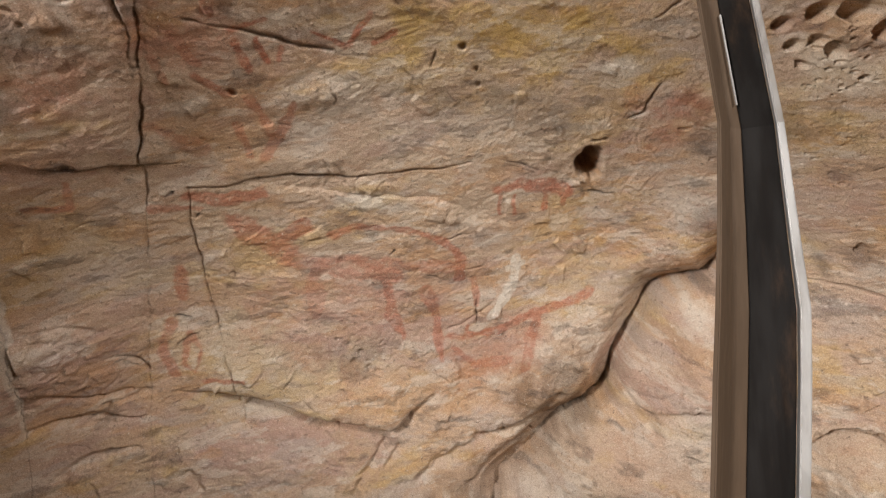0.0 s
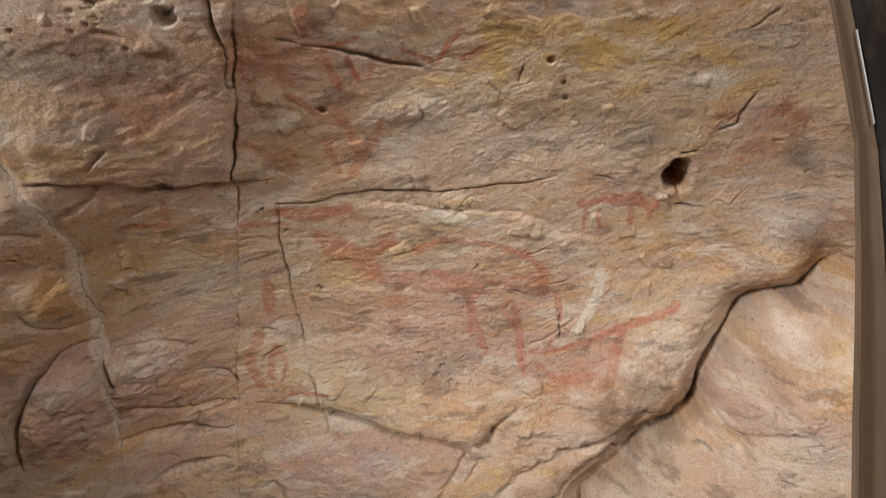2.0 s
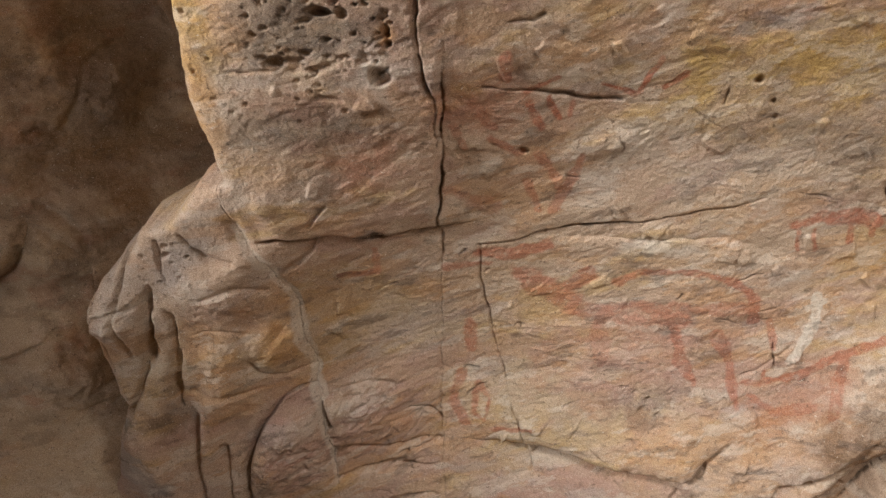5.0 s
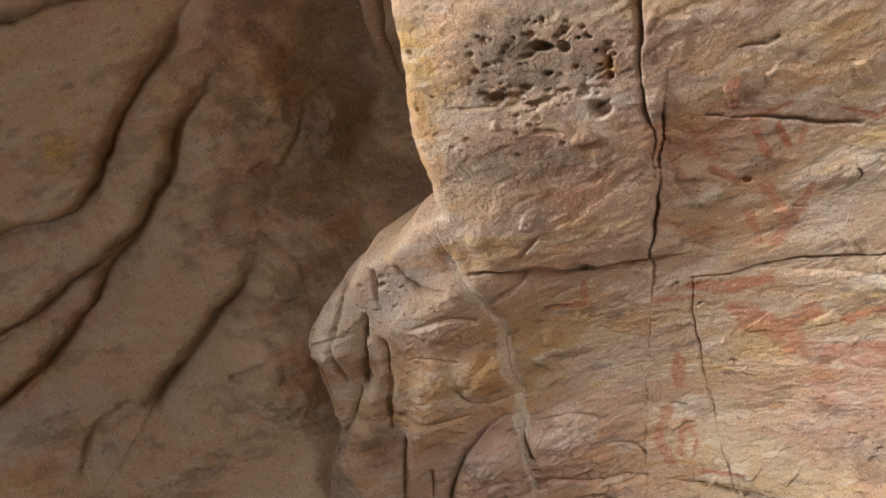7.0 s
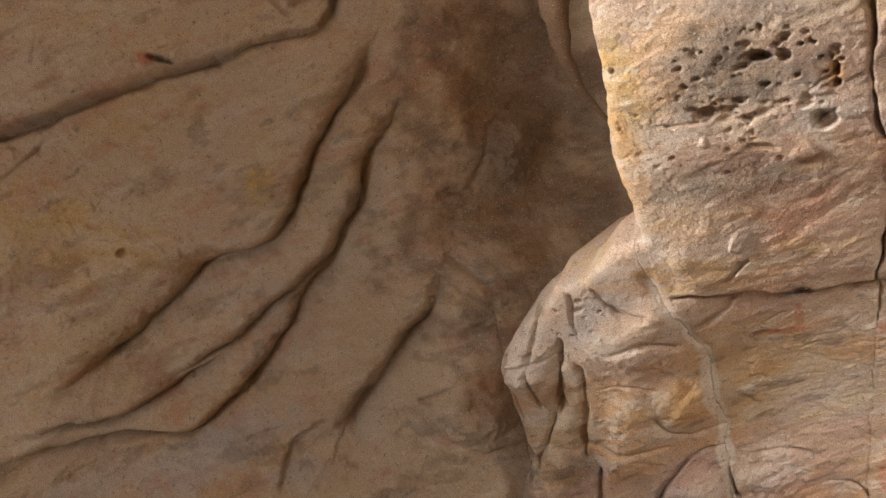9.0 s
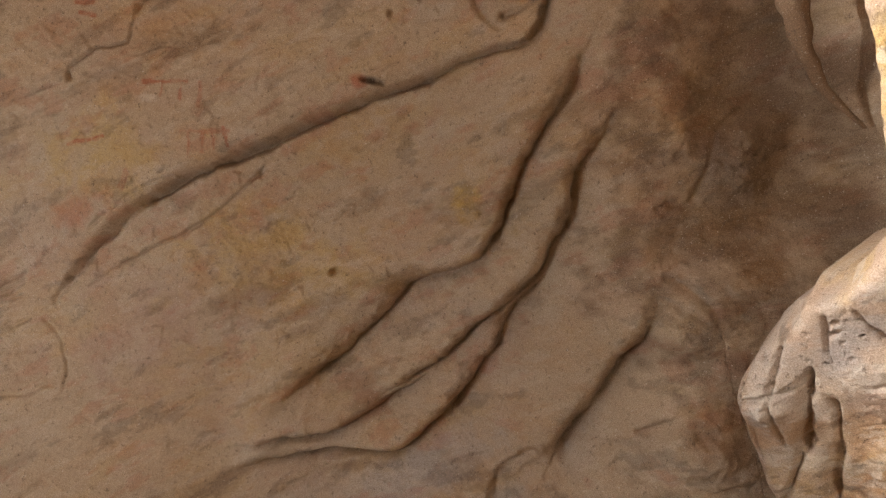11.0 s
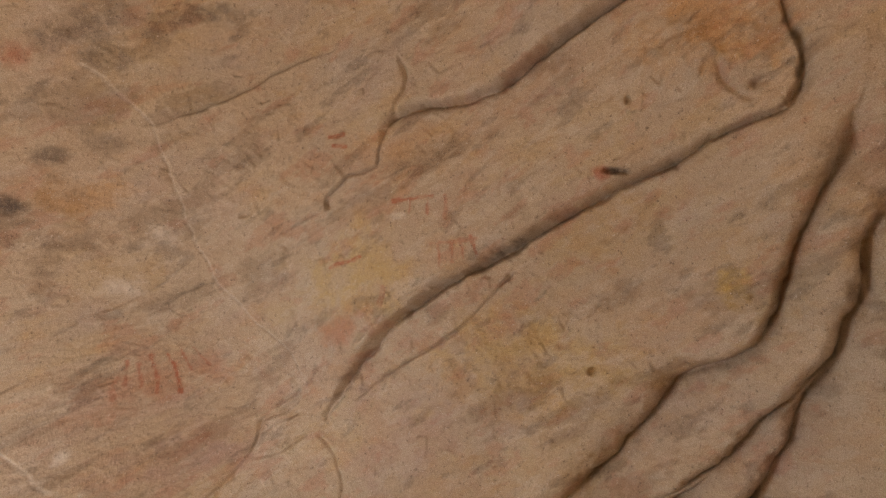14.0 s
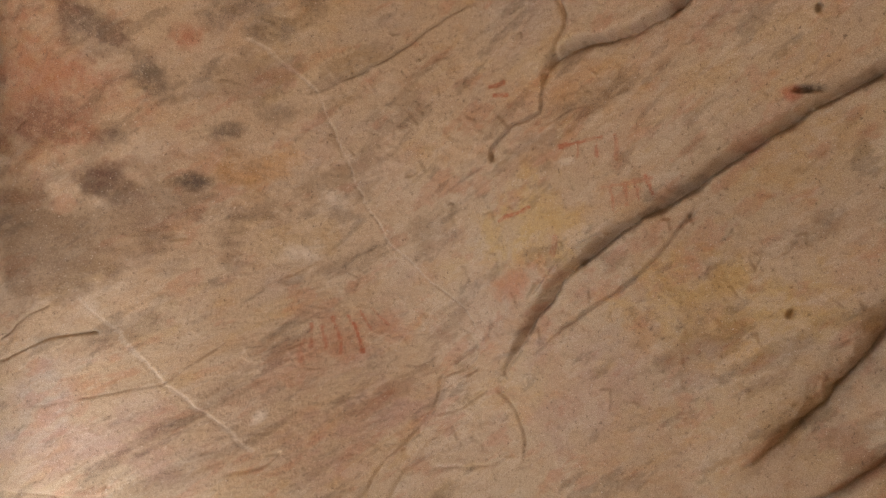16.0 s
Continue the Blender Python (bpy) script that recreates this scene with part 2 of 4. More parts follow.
    def bump(self, cu, cv, a, b, deg, rise, uneven=0.25):
        box, r = self.ellipse(cu, cv, a, b, deg, 3)
        self.h[box] += rise * np.exp(-r ** 2 * 0.9) * (1 + uneven * self.patchy[box])

    def hole(self, cu, cv, a, b, deg, d):
        box, r = self.ellipse(cu, cv, a, b, deg, 2.5)
        r = r + 0.18 * self.rough[box]
        self.h[box] -= d * (1 - smooth(r, 0.55, 1.12))
        self.h[box] += 0.015 * d * np.exp(-((r - 1.35) / 0.25) ** 2)

    def blob(self, cu, cv, a, b, deg, channel, strength):
        box, r = self.ellipse(cu, cv, a, b, deg, 1.9)
        m = strength * (1 - smooth(r + 0.55 * self.patchy[box], 0.35, 1.35))
        self.mask[channel][box] = np.maximum(self.mask[channel][box], m)

    def stroke(self, pts, w, channel, strength):
        box = self.near(pts, w * 2)
        if self.u[box].size == 0:
            return
        r, _, _ = self.distance(pts, box)
        m = strength * (1 - smooth(r / (w * 0.5) + 0.45 * self.patchy[box] + 0.2 * self.rough[box], 0.65, 1.25))
        self.mask[channel][box] = np.maximum(self.mask[channel][box], m)

    def edge(self, pts, lip=0.045):
        """The face ends along this line: it rounds off and turns away on the right of its way."""
        box = (slice(None), slice(None))
        r, sign, _ = self.distance(pts, box, False)
        r = r * sign + 0.012 * fbm(self.u * 8, self.v * 8, 4, 31)
        inside = np.clip(lip - r, 0, lip)
        self.h -= np.where(r > 0, lip - np.sqrt(np.clip(lip ** 2 - inside ** 2, 0, None)), lip + np.clip(-r, 0, None) * 4.0)
        self.keep &= r > -0.035

    def pits(self, cu, cv, a, b, deg, n, size, d):
        """A weathered patch with many small pits."""
        rng = np.random.RandomState(int(abs(cu * 991 + cv * 577) * 10) % 9973)
        c, s = math.cos(radians(deg)), math.sin(radians(deg))
        for _ in range(n):
            q, w = math.sqrt(rng.rand()), rng.rand() * 2 * math.pi
            x, y = a * q * math.cos(w), b * q * math.sin(w)
            r = size * (0.35 + rng.rand() ** 2)
            self.hole(cu + x * c - y * s, cv + x * s + y * c, r * (1 + rng.rand()), r, rng.rand() * 60 - 30, d * (0.4 + 0.8 * rng.rand()))

    def chips(self, u0, u1, v0, v1, n, slant, seed, dark):
        """Short weathering cracks and flake edges, mostly along the bedding."""
        rng = np.random.RandomState(seed)
        for _ in range(n):
            x, y = u0 + (u1 - u0) * rng.rand(), v0 + (v1 - v0) * rng.rand()
            w, size = radians(slant + rng.randn() * 22), 0.015 + 0.05 * rng.rand() ** 2
            pts = [(x, y)]
            for _ in range(3):
                w += rng.randn() * 0.35
                pts.append((pts[-1][0] + size / 2 * math.cos(w), pts[-1][1] + size / 2 * math.sin(w)))
            if rng.rand() < 0.5:
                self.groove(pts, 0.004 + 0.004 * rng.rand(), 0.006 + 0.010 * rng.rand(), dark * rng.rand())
            else:
                self.ledge(pts, 0.006 + 0.006 * rng.rand(), 0.004, 0.02 + 0.03 * rng.rand(), "l" if rng.rand() < 0.7 else "r")

    def mottle(self, channel, along, across, slant, low, high, strength, seed):
        """Weathering stains drawn out along the bedding."""
        c, s = math.cos(radians(slant)), math.sin(radians(slant))
        x, y = (self.wu * c + self.wv * s) * along, (-self.wu * s + self.wv * c) * across
        m = strength * smooth(fbm(x, y, 5, seed, 0.6), low, high)
        self.mask[channel] = np.maximum(self.mask[channel], m)

    def region(self, pts):
        """Which cells lie inside a closed line."""
        x, y = self.wu, self.wv
        inside = np.zeros(x.shape, bool)
        for (ax, ay), (bx, by) in zip(pts, pts[1:] + pts[:1]):
            if ay != by:
                inside ^= ((ay > y) != (by > y)) & (x < (bx - ax) * (y - ay) / (by - ay) + ax)
        return inside

    def build(self, name, material, label, depth=0.35, part=None, kind="structure"):
        f = self.form
        o, a, b, c = (np.array(f[k]) for k in ("origin", "right", "up", "out"))
        keep = self.keep
        quad = keep[:-1, :-1] & keep[1:, :-1] & keep[:-1, 1:] & keep[1:, 1:]
        if part is not None:
            quad &= part[:-1, :-1]
        p = o + self.u[..., None] * a + self.v[..., None] * b + self.h[..., None] * c
        rows, cols = self.u.shape
        index = np.arange(rows * cols).reshape(rows, cols)
        q = np.stack([index[:-1, :-1], index[:-1, 1:], index[1:, 1:], index[1:, :-1]], -1)[quad]
        p = p.reshape(-1, 3)
        # the rim turns back into the hill
        e = np.concatenate([q[:, [0, 1]], q[:, [1, 2]], q[:, [2, 3]], q[:, [3, 0]]])
        key = np.sort(e, 1)
        code = key[:, 0].astype(np.int64) * len(p) + key[:, 1]
        uniq, first, count = np.unique(code, return_index=True, return_counts=True)
        rim = e[first[count == 1]]
        back = np.unique(rim)
        lookup = np.zeros(len(p), int)
        lookup[back] = len(p) + np.arange(len(back))
        p = np.concatenate([p, p[back] - depth * c])
        skirt = np.stack([rim[:, 1], rim[:, 0], lookup[rim[:, 0]], lookup[rim[:, 1]]], 1)
        q = np.concatenate([q, skirt])
        used = np.unique(q)
        small = np.zeros(len(p), int)
        small[used] = np.arange(len(used))
        q, p = small[q], p[used]
        me = bpy.data.meshes.new(name)
        me.vertices.add(len(p))
        me.vertices.foreach_set("co", p.astype(np.float32).ravel())
        me.loops.add(len(q) * 4)
        me.loops.foreach_set("vertex_index", q.astype(np.int32).ravel())
        me.polygons.add(len(q))
        me.polygons.foreach_set("loop_start", np.arange(0, len(q) * 4, 4, dtype=np.int32))
        me.update(calc_edges=True)
        me.polygons.foreach_set("use_smooth", np.ones(len(q), bool))
        for attr, names in (("stain", CHANNELS[:4]), ("tone", CHANNELS[4:])):
            data = np.stack([self.mask[n].ravel() for n in names], -1)
            data = np.concatenate([data, np.zeros((len(back), 4))])[used]
            layer = me.color_attributes.new(attr, "FLOAT_COLOR", "POINT")
            layer.data.foreach_set("color", data.astype(np.float32).ravel())
        me.materials.append(material)
        me.update()
        return tagged(new(name, me), label, "rock", kind=kind)


FORM_A = dict(origin=(-0.2, 2.3, 2.0), right=(1.0, 0.0, 0.0), up=(0.0, -0.5446, 0.8387), out=(0.0, -0.8387, -0.5446),
    slope=(0.287, 0.078, 0.149), across=(-1.7, 1.9, 7), along=(-1.2, 1.0, 5), spread=0.55, swell=[
        0.103, -0.009, 0.017, -0.052, -0.017, 0.091, 0.033,
        0.261, -0.152, -0.166, -0.078, -0.28, -0.158, -0.026,
        0.194, -0.018, -0.145, 0.144, -0.214, -0.187, -0.031,
        0.045, 0.191, -0.189, -0.153, -0.21, -0.047, 0.004,
        -0.019, 0.198, 0.194, 0.044, -0.007, 0.052, 0.015,
    ])
FORM_B = dict(origin=(-3.3, 1.1, 2.5), right=(0.638, 0.77, 0.0), up=(0.2884, -0.239, 0.9272), out=(0.7139, -0.5915, -0.3746),
    slope=(0.592, -0.141, -0.068), across=(-2.4, 1.8, 8), along=(-1.2, 1.4, 5), spread=0.6, swell=[
        0.166, -0.248, -0.151, -0.156, -0.348, -0.081, 0.141, 0.122,
        0.154, -0.604, -0.265, -0.128, -0.239, -0.287, -0.177, 0.148,
        0.11, -0.266, 0.023, -0.124, -0.051, -0.248, -0.092, 0.506,
        0.049, -0.233, -0.16, -0.269, -0.015, -0.078, -0.001, 0.442,
        0.232, -0.02, -0.22, -0.282, -0.103, -0.086, -0.095, 0.076,
    ])
STEP_A, STEP_B = 0.0036, 0.0056

A = RockFace(FORM_A, -1.95, 2.0, -1.2, 1.15, STEP_A, (-2.0, 4.4, -3.0, 2.7), lambda u, v: 0.6 - 0.35 * smooth(-u, 0.98, 1.2))
B = RockFace(FORM_B, -3.0, 1.9, -1.45, 1.5, STEP_B, (-3.4, 2.6, -3.0, 2.6), lambda u, v: 0.6 + 0.5 * smooth(u, 0.9, 1.3))
A.groove([(-0.483, 0.801), (-0.532, 0.659), (-0.551, 0.585), (-0.575, 0.507), (-0.602, 0.422), (-0.661, 0.231), (-0.684, 0.124), (-0.744, -0.107), (-0.798, -0.354), (-0.845, -0.601), (-0.872, -0.844), (-0.898, -1.160), (-0.924, -1.425)], 0.006, 0.010)
A.ledge([(-0.483, 0.801), (-0.532, 0.659), (-0.575, 0.507), (-0.602, 0.422), (-0.661, 0.231)], 0.022, 0.006, 0.12, "r")
A.ledge([(-1.078, 0.334), (-1.017, 0.322), (-0.914, 0.300), (-0.833, 0.262), (-0.750, 0.249), (-0.661, 0.238), (-0.559, 0.221)], 0.026, 0.007, 0.10)
A.ledge([(-0.576, 0.127), (-0.467, 0.121), (-0.381, 0.140), (-0.247, 0.134), (-0.074, 0.114), (0.107, 0.121), (0.199, 0.122), (0.293, 0.134)], 0.010, 0.006, 0.07)
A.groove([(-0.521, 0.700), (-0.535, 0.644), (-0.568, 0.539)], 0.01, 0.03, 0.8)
A.groove([(-0.572, 0.506), (-0.662, 0.232)], 0.006, 0.015, 0.5)
A.groove([(-1.078, 0.334), (-1.017, 0.322), (-0.914, 0.300), (-0.833, 0.262), (-0.750, 0.249), (-0.661, 0.238), (-0.559, 0.221)], 0.006, 0.02, 0.3)
A.groove([(-0.576, 0.127), (-0.467, 0.121), (-0.381, 0.140), (-0.247, 0.134), (-0.074, 0.114), (0.107, 0.121), (0.199, 0.122), (0.293, 0.134)], 0.006, 0.018, 0.2)
A.ledge([(0.429, -0.139), (0.303, -0.089), (0.202, -0.013), (-0.005, 0.028), (-0.149, 0.058), (-0.287, 0.089), (-0.353, 0.109)], 0.010, 0.012, 0.06)
A.groove([(0.378, 0.135), (0.510, 0.087), (0.659, 0.033), (0.750, -0.030)], 0.004, 0.01)
A.groove([(-0.571, 0.133), (-0.603, -0.017), (-0.605, -0.144), (-0.612, -0.273), (-0.604, -0.458), (-0.586, -0.639), (-0.561, -0.789), (-0.544, -0.932)], 0.005, 0.012)
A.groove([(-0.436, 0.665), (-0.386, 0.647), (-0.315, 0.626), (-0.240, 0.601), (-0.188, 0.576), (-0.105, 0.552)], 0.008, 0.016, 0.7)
A.groove([(0.801, 0.271), (0.844, 0.306), (0.850, 0.371), (0.869, 0.418)], 0.006, 0.016, 0.6)
A.groove([(0.156, 0.486), (0.166, 0.534)], 0.005, 0.012, 0.5)
A.groove([(0.068, 0.487), (0.158, 0.405)], 0.004, 0.008, 0.3)
A.groove([(0.208, 0.401), (0.245, 0.349)], 0.004, 0.01, 0.3)
A.groove([(-0.928, 0.373), (-0.899, 0.403), (-0.883, 0.414)], 0.006, 0.012, 0.3)
A.groove([(-0.928, 0.173), (-0.875, 0.201)], 0.005, 0.01, 0.3)
A.groove([(-1.005, -0.662), (-0.889, -0.558), (-0.845, -0.601)], 0.01, 0.01)
A.groove([(0.224, -0.569), (0.320, -0.522), (0.384, -0.483)], 0.008, 0.012)
A.groove([(0.259, -0.693), (0.293, -0.788)], 0.006, 0.012, 0.4)
A.groove([(0.147, -0.314), (0.210, -0.359)], 0.006, 0.01, 0.3)
A.groove([(-0.251, -0.410), (-0.199, -0.399)], 0.006, 0.012, 0.5)
A.ledge([(0.184, -0.836), (0.086, -0.898), (0.020, -0.964), (-0.111, -0.941), (-0.285, -0.898), (-0.455, -0.835), (-0.618, -0.774), (-0.733, -0.735)], 0.06, 0.03, 0.15, "r")
A.groove([(0.086, -0.898), (0.020, -0.964), (-0.111, -0.941), (-0.285, -0.898), (-0.455, -0.835), (-0.618, -0.774)], 0.02, 0.015)
A.groove([(-0.136, -1.200), (-0.046, -1.042), (-0.013, -0.997)], 0.03, 0.03)
A.groove([(-0.025, -1.110), (0.042, -1.022)], 0.02, 0.02)
A.groove([(1.320, -0.162), (1.243, -0.397), (1.159, -0.436), (1.050, -0.492), (1.006, -0.595), (0.917, -0.750), (0.874, -0.872), (0.789, -0.958), (0.660, -1.027), (0.529, -1.154), (0.420, -1.264)], 0.17, 0.17)
A.ledge([(1.320, -0.162), (1.242, -0.388), (1.158, -0.428), (1.050, -0.487), (1.002, -0.596), (0.912, -0.750), (0.870, -0.872), (0.785, -0.954), (0.660, -1.027), (0.529, -1.154)], 0.13, 0.016, 0.35)
A.bump(0.681, -0.745, 0.290, 0.160, 44, 0.05)
A.bump(1.054, -0.321, 0.179, 0.095, 35, 0.03)
A.bump(1.170, -0.663, 0.226, 0.156, 60, 0.06)
A.bump(-0.150, 0.412, 0.079, 0.044, -1, 0.025)
A.groove([(-0.130, 0.381), (-0.116, 0.403), (-0.125, 0.428)], 0.006, 0.015, 0.5)
A.groove([(0.396, -1.033), (0.551, -0.971), (0.682, -0.848)], 0.04, 0.02)
A.bump(-0.419, -1.033, 0.311, 0.137, -10, 0.03)
A.hole(0.708, 0.093, 0.074, 0.050, -80, 0.22)
A.blob(0.723, 0.013, 0.050, 0.049, -1, "orange", 0.7)
A.hole(0.243, 0.548, 0.013, 0.013, -3, 0.03)
A.hole(-0.382, 0.449, 0.013, 0.011, -24, 0.02)
A.hole(0.286, 0.473, 0.008, 0.008, -3, 0.015)
A.hole(0.296, 0.420, 0.009, 0.009, -4, 0.015)
A.hole(-0.499, 0.488, 0.005, 0.005, -7, 0.012)
A.hole(-0.105, -0.627, 0.013, 0.013, -2, 0.012)
A.hole(-0.127, -0.663, 0.015, 0.015, -2, 0.012)
A.hole(-0.075, -0.689, 0.011, 0.011, -3, 0.012)
A.hole(-0.146, -0.593, 0.011, 0.011, -2, 0.01)
A.blob(-0.105, -0.639, 0.127, 0.073, -3, "soot_dark", 0.45)
A.blob(0.425, 0.584, 0.526, 0.169, 0, "ochre", 0.9)
A.blob(0.044, 0.480, 0.204, 0.092, -15, "ochre", 0.6)
A.blob(0.753, 0.450, 0.189, 0.082, 2, "ochre", 0.7)
A.blob(0.698, 0.465, 0.074, 0.036, 1, "pale", 0.8)
A.blob(-0.074, 0.380, 0.090, 0.047, -5, "pale", 0.6)
A.blob(-0.231, 0.650, 0.067, 0.031, -4, "pale", 0.6)
A.blob(0.285, 0.264, 0.297, 0.086, -0, "pale", 0.4)
A.blob(0.482, 0.311, 0.194, 0.076, -22, "soot_dark", 0.45)
A.blob(1.071, 0.167, 0.086, 0.044, -46, "soot_dark", 0.7)
A.blob(1.166, -0.131, 0.067, 0.053, -31, "soot_dark", 0.5)
A.blob(1.085, -0.074, 0.071, 0.069, 31, "pale", 0.7)
A.blob(0.917, 0.288, 0.110, 0.114, 28, "red", 0.6)
A.blob(1.057, 0.212, 0.201, 0.044, -60, "soot_dark", 0.35)
A.blob(0.193, 0.363, 0.149, 0.058, -16, "soot_dark", 0.35)
A.blob(-0.006, -0.017, 0.276, 0.041, -13, "pale", 0.7)
A.blob(-0.419, -1.033, 0.439, 0.185, -1, "pink", 0.8)
A.blob(-1.070, -0.865, 0.199, 0.223, -22, "pink", 0.6)
A.blob(-1.006, -0.503, 0.163, 0.190, -25, "pink", 0.7)
A.blob(-0.905, -0.151, 0.101, 0.146, -8, "pale", 0.35)
A.blob(-0.397, -0.581, 0.419, 0.172, -2, "grey", 0.5)
A.blob(0.107, -0.819, 0.442, 0.137, -1, "orange", 0.5)
# shade of the crease painted brown along the panel's lower edge
A.blob(0.638, -0.889, 0.283, 0.162, 33, "brown", 0.7)
A.blob(0.441, -1.116, 0.265, 0.108, 25, "brown", 0.5)
A.blob(-0.501, 0.306, 0.149, 0.103, -0, "orange", 0.5)
A.blob(-0.319, 0.475, 0.184, 0.123, 11, "orange", 0.4)
A.blob(1.146, -0.504, 0.053, 0.065, 50, "pale", 0.7)
A.blob(1.073, -0.894, 0.215, 0.096, 38, "pale", 0.4)
A.stroke([(0.479, -0.297), (0.471, -0.388), (0.438, -0.467), (0.386, -0.532)], 0.035, "pale", 0.95)
A.stroke([(0.506, -0.320), (0.442, -0.335)], 0.02, "pale", 0.8)
A.stroke([(0.388, 0.009), (0.498, 0.019), (0.636, -0.019)], 0.05, "red", 0.75)
A.stroke([(0.400, -0.016), (0.402, -0.099)], 0.02, "red", 0.7)
A.stroke([(0.451, -0.023), (0.458, -0.107)], 0.02, "red", 0.7)
A.stroke([(0.564, -0.024), (0.567, -0.090)], 0.02, "red", 0.7)
A.stroke([(0.629, -0.018), (0.638, -0.080)], 0.018, "red", 0.7)
A.stroke([(-0.336, 0.588), (-0.322, 0.514)], 0.025, "red", 0.85)
A.stroke([(-0.290, 0.605), (-0.276, 0.538)], 0.024, "red", 0.85)
A.stroke([(-0.232, 0.579), (-0.248, 0.535)], 0.018, "red", 0.6)
A.stroke([(-0.152, 0.611), (-0.074, 0.562)], 0.02, "red", 0.8)
A.stroke([(-0.006, 0.653), (-0.041, 0.607), (-0.059, 0.566)], 0.022, "red", 0.85)
A.stroke([(0.053, 0.601), (0.001, 0.567)], 0.02, "red", 0.8)
A.stroke([(-0.365, 0.731), (-0.377, 0.683)], 0.028, "red", 0.7)
A.stroke([(-0.256, 0.655), (-0.340, 0.628)], 0.018, "red", 0.7)
A.stroke([(-0.466, 0.623), (-0.439, 0.541)], 0.03, "red", 0.55)
A.stroke([(-0.460, 0.509), (-0.397, 0.438)], 0.025, "red", 0.6)
A.stroke([(-0.344, 0.422), (-0.294, 0.277)], 0.03, "red", 0.5)
A.stroke([(-0.230, 0.391), (-0.335, 0.218)], 0.03, "red", 0.5)
A.stroke([(-0.392, 0.331), (-0.382, 0.224)], 0.02, "red", 0.5)
A.stroke([(-0.525, 0.567), (-0.515, 0.499)], 0.025, "red", 0.5)
A.stroke([(-0.595, 0.363), (-0.511, 0.266)], 0.05, "red", 0.4)
A.stroke([(-0.583, 0.100), (-0.511, 0.067), (-0.375, 0.078)], 0.05, "red", 0.7)
A.stroke([(-0.681, 0.071), (-0.564, 0.043)], 0.03, "red", 0.6)
A.stroke([(-0.479, -0.028), (-0.387, -0.125), (-0.286, -0.232), (-0.132, -0.265), (0.026, -0.300)], 0.075, "red", 0.6)
A.stroke([(-0.270, -0.074), (-0.351, -0.129)], 0.05, "red", 0.65)
A.stroke([(-0.180, -0.116), (-0.103, -0.086), (0.068, -0.117), (0.206, -0.181), (0.269, -0.258), (0.261, -0.342)], 0.038, "red", 0.65)
A.stroke([(-0.169, -0.238), (0.027, -0.252), (0.229, -0.301)], 0.05, "red", 0.5)
A.stroke([(-0.004, -0.322), (0.013, -0.472), (0.054, -0.575)], 0.04, "red", 0.6)
A.stroke([(0.138, -0.386), (0.181, -0.539), (0.204, -0.687)], 0.04, "red", 0.6)
A.stroke([(-0.247, -0.234), (-0.264, -0.460)], 0.05, "red", 0.5)
A.stroke([(0.315, -0.363), (0.329, -0.475)], 0.022, "red", 0.6)
A.stroke([(0.235, -0.595), (0.410, -0.594), (0.564, -0.542), (0.717, -0.494), (0.769, -0.461)], 0.035, "red", 0.7)
A.stroke([(0.575, -0.543), (0.545, -0.631), (0.526, -0.741)], 0.04, "red", 0.65)
A.stroke([(0.247, -0.644), (0.325, -0.723), (0.458, -0.714)], 0.03, "red", 0.6)
A.stroke([(0.299, -0.555), (0.290, -0.602)], 0.02, "red", 0.6)
A.stroke([(-0.678, -0.205), (-0.694, -0.333)], 0.04, "red", 0.6)
A.stroke([(-0.746, -0.425), (-0.792, -0.542), (-0.762, -0.653)], 0.04, "red", 0.6)
A.stroke([(-0.703, -0.489), (-0.666, -0.562), (-0.695, -0.645), (-0.729, -0.611), (-0.706, -0.514)], 0.03, "red", 0.6)
A.stroke([(-0.671, -0.694), (-0.531, -0.705)], 0.022, "red", 0.65)
A.stroke([(-0.952, 0.141), (-0.858, 0.124)], 0.022, "red", 0.6)
A.stroke([(-0.837, 0.212), (-0.860, 0.118)], 0.02, "red", 0.5)
A.blob(-0.775, 0.502, 0.132, 0.092, 6, "red", 0.45)
A.blob(-0.418, 0.619, 0.129, 0.094, 2, "red", 0.4)
A.blob(-0.223, -0.461, 0.250, 0.195, 9, "red", 0.3)
A.blob(0.412, -0.664, 0.227, 0.111, 12, "red", 0.35)
A.blob(-0.695, -0.568, 0.173, 0.088, -69, "ochre", 0.4)
A.blob(-0.530, -0.339, 0.234, 0.204, -5, "ochre", 0.5)
A.blob(-0.991, 0.331, 0.042, 0.037, -12, "soot_dark", 0.4)
A.blob(-0.817, 0.274, 0.029, 0.020, -14, "soot_dark", 0.95)
A.hole(-0.814, 0.265, 0.020, 0.014, -14, 0.02)
A.blob(-0.707, 0.187, 0.027, 0.015, -70, "soot_dark", 0.8)
A.hole(1.170, 0.668, 0.029, 0.029, 4, 0.06)
A.hole(1.253, 0.676, 0.045, 0.035, -4, 0.07)
A.hole(1.104, 0.627, 0.022, 0.025, 4, 0.05)
A.hole(1.157, 0.566, 0.022, 0.022, -4, 0.04)
A.hole(1.203, 0.588, 0.020, 0.017, -5, 0.04)
A.hole(1.257, 0.562, 0.022, 0.030, 33, 0.05)
A.hole(1.332, 0.624, 0.023, 0.032, 5, 0.05)
A.hole(1.203, 0.508, 0.016, 0.011, -14, 0.02)
A.hole(1.356, 0.484, 0.012, 0.011, 7, 0.03)
A.blob(1.278, 0.489, 0.108, 0.095, 7, "pale", 0.6)
A.blob(1.268, 0.284, 0.130, 0.088, 11, "soot_dark", 0.5)
A.blob(1.309, 0.356, 0.145, 0.213, 10, "ochre", 0.6)
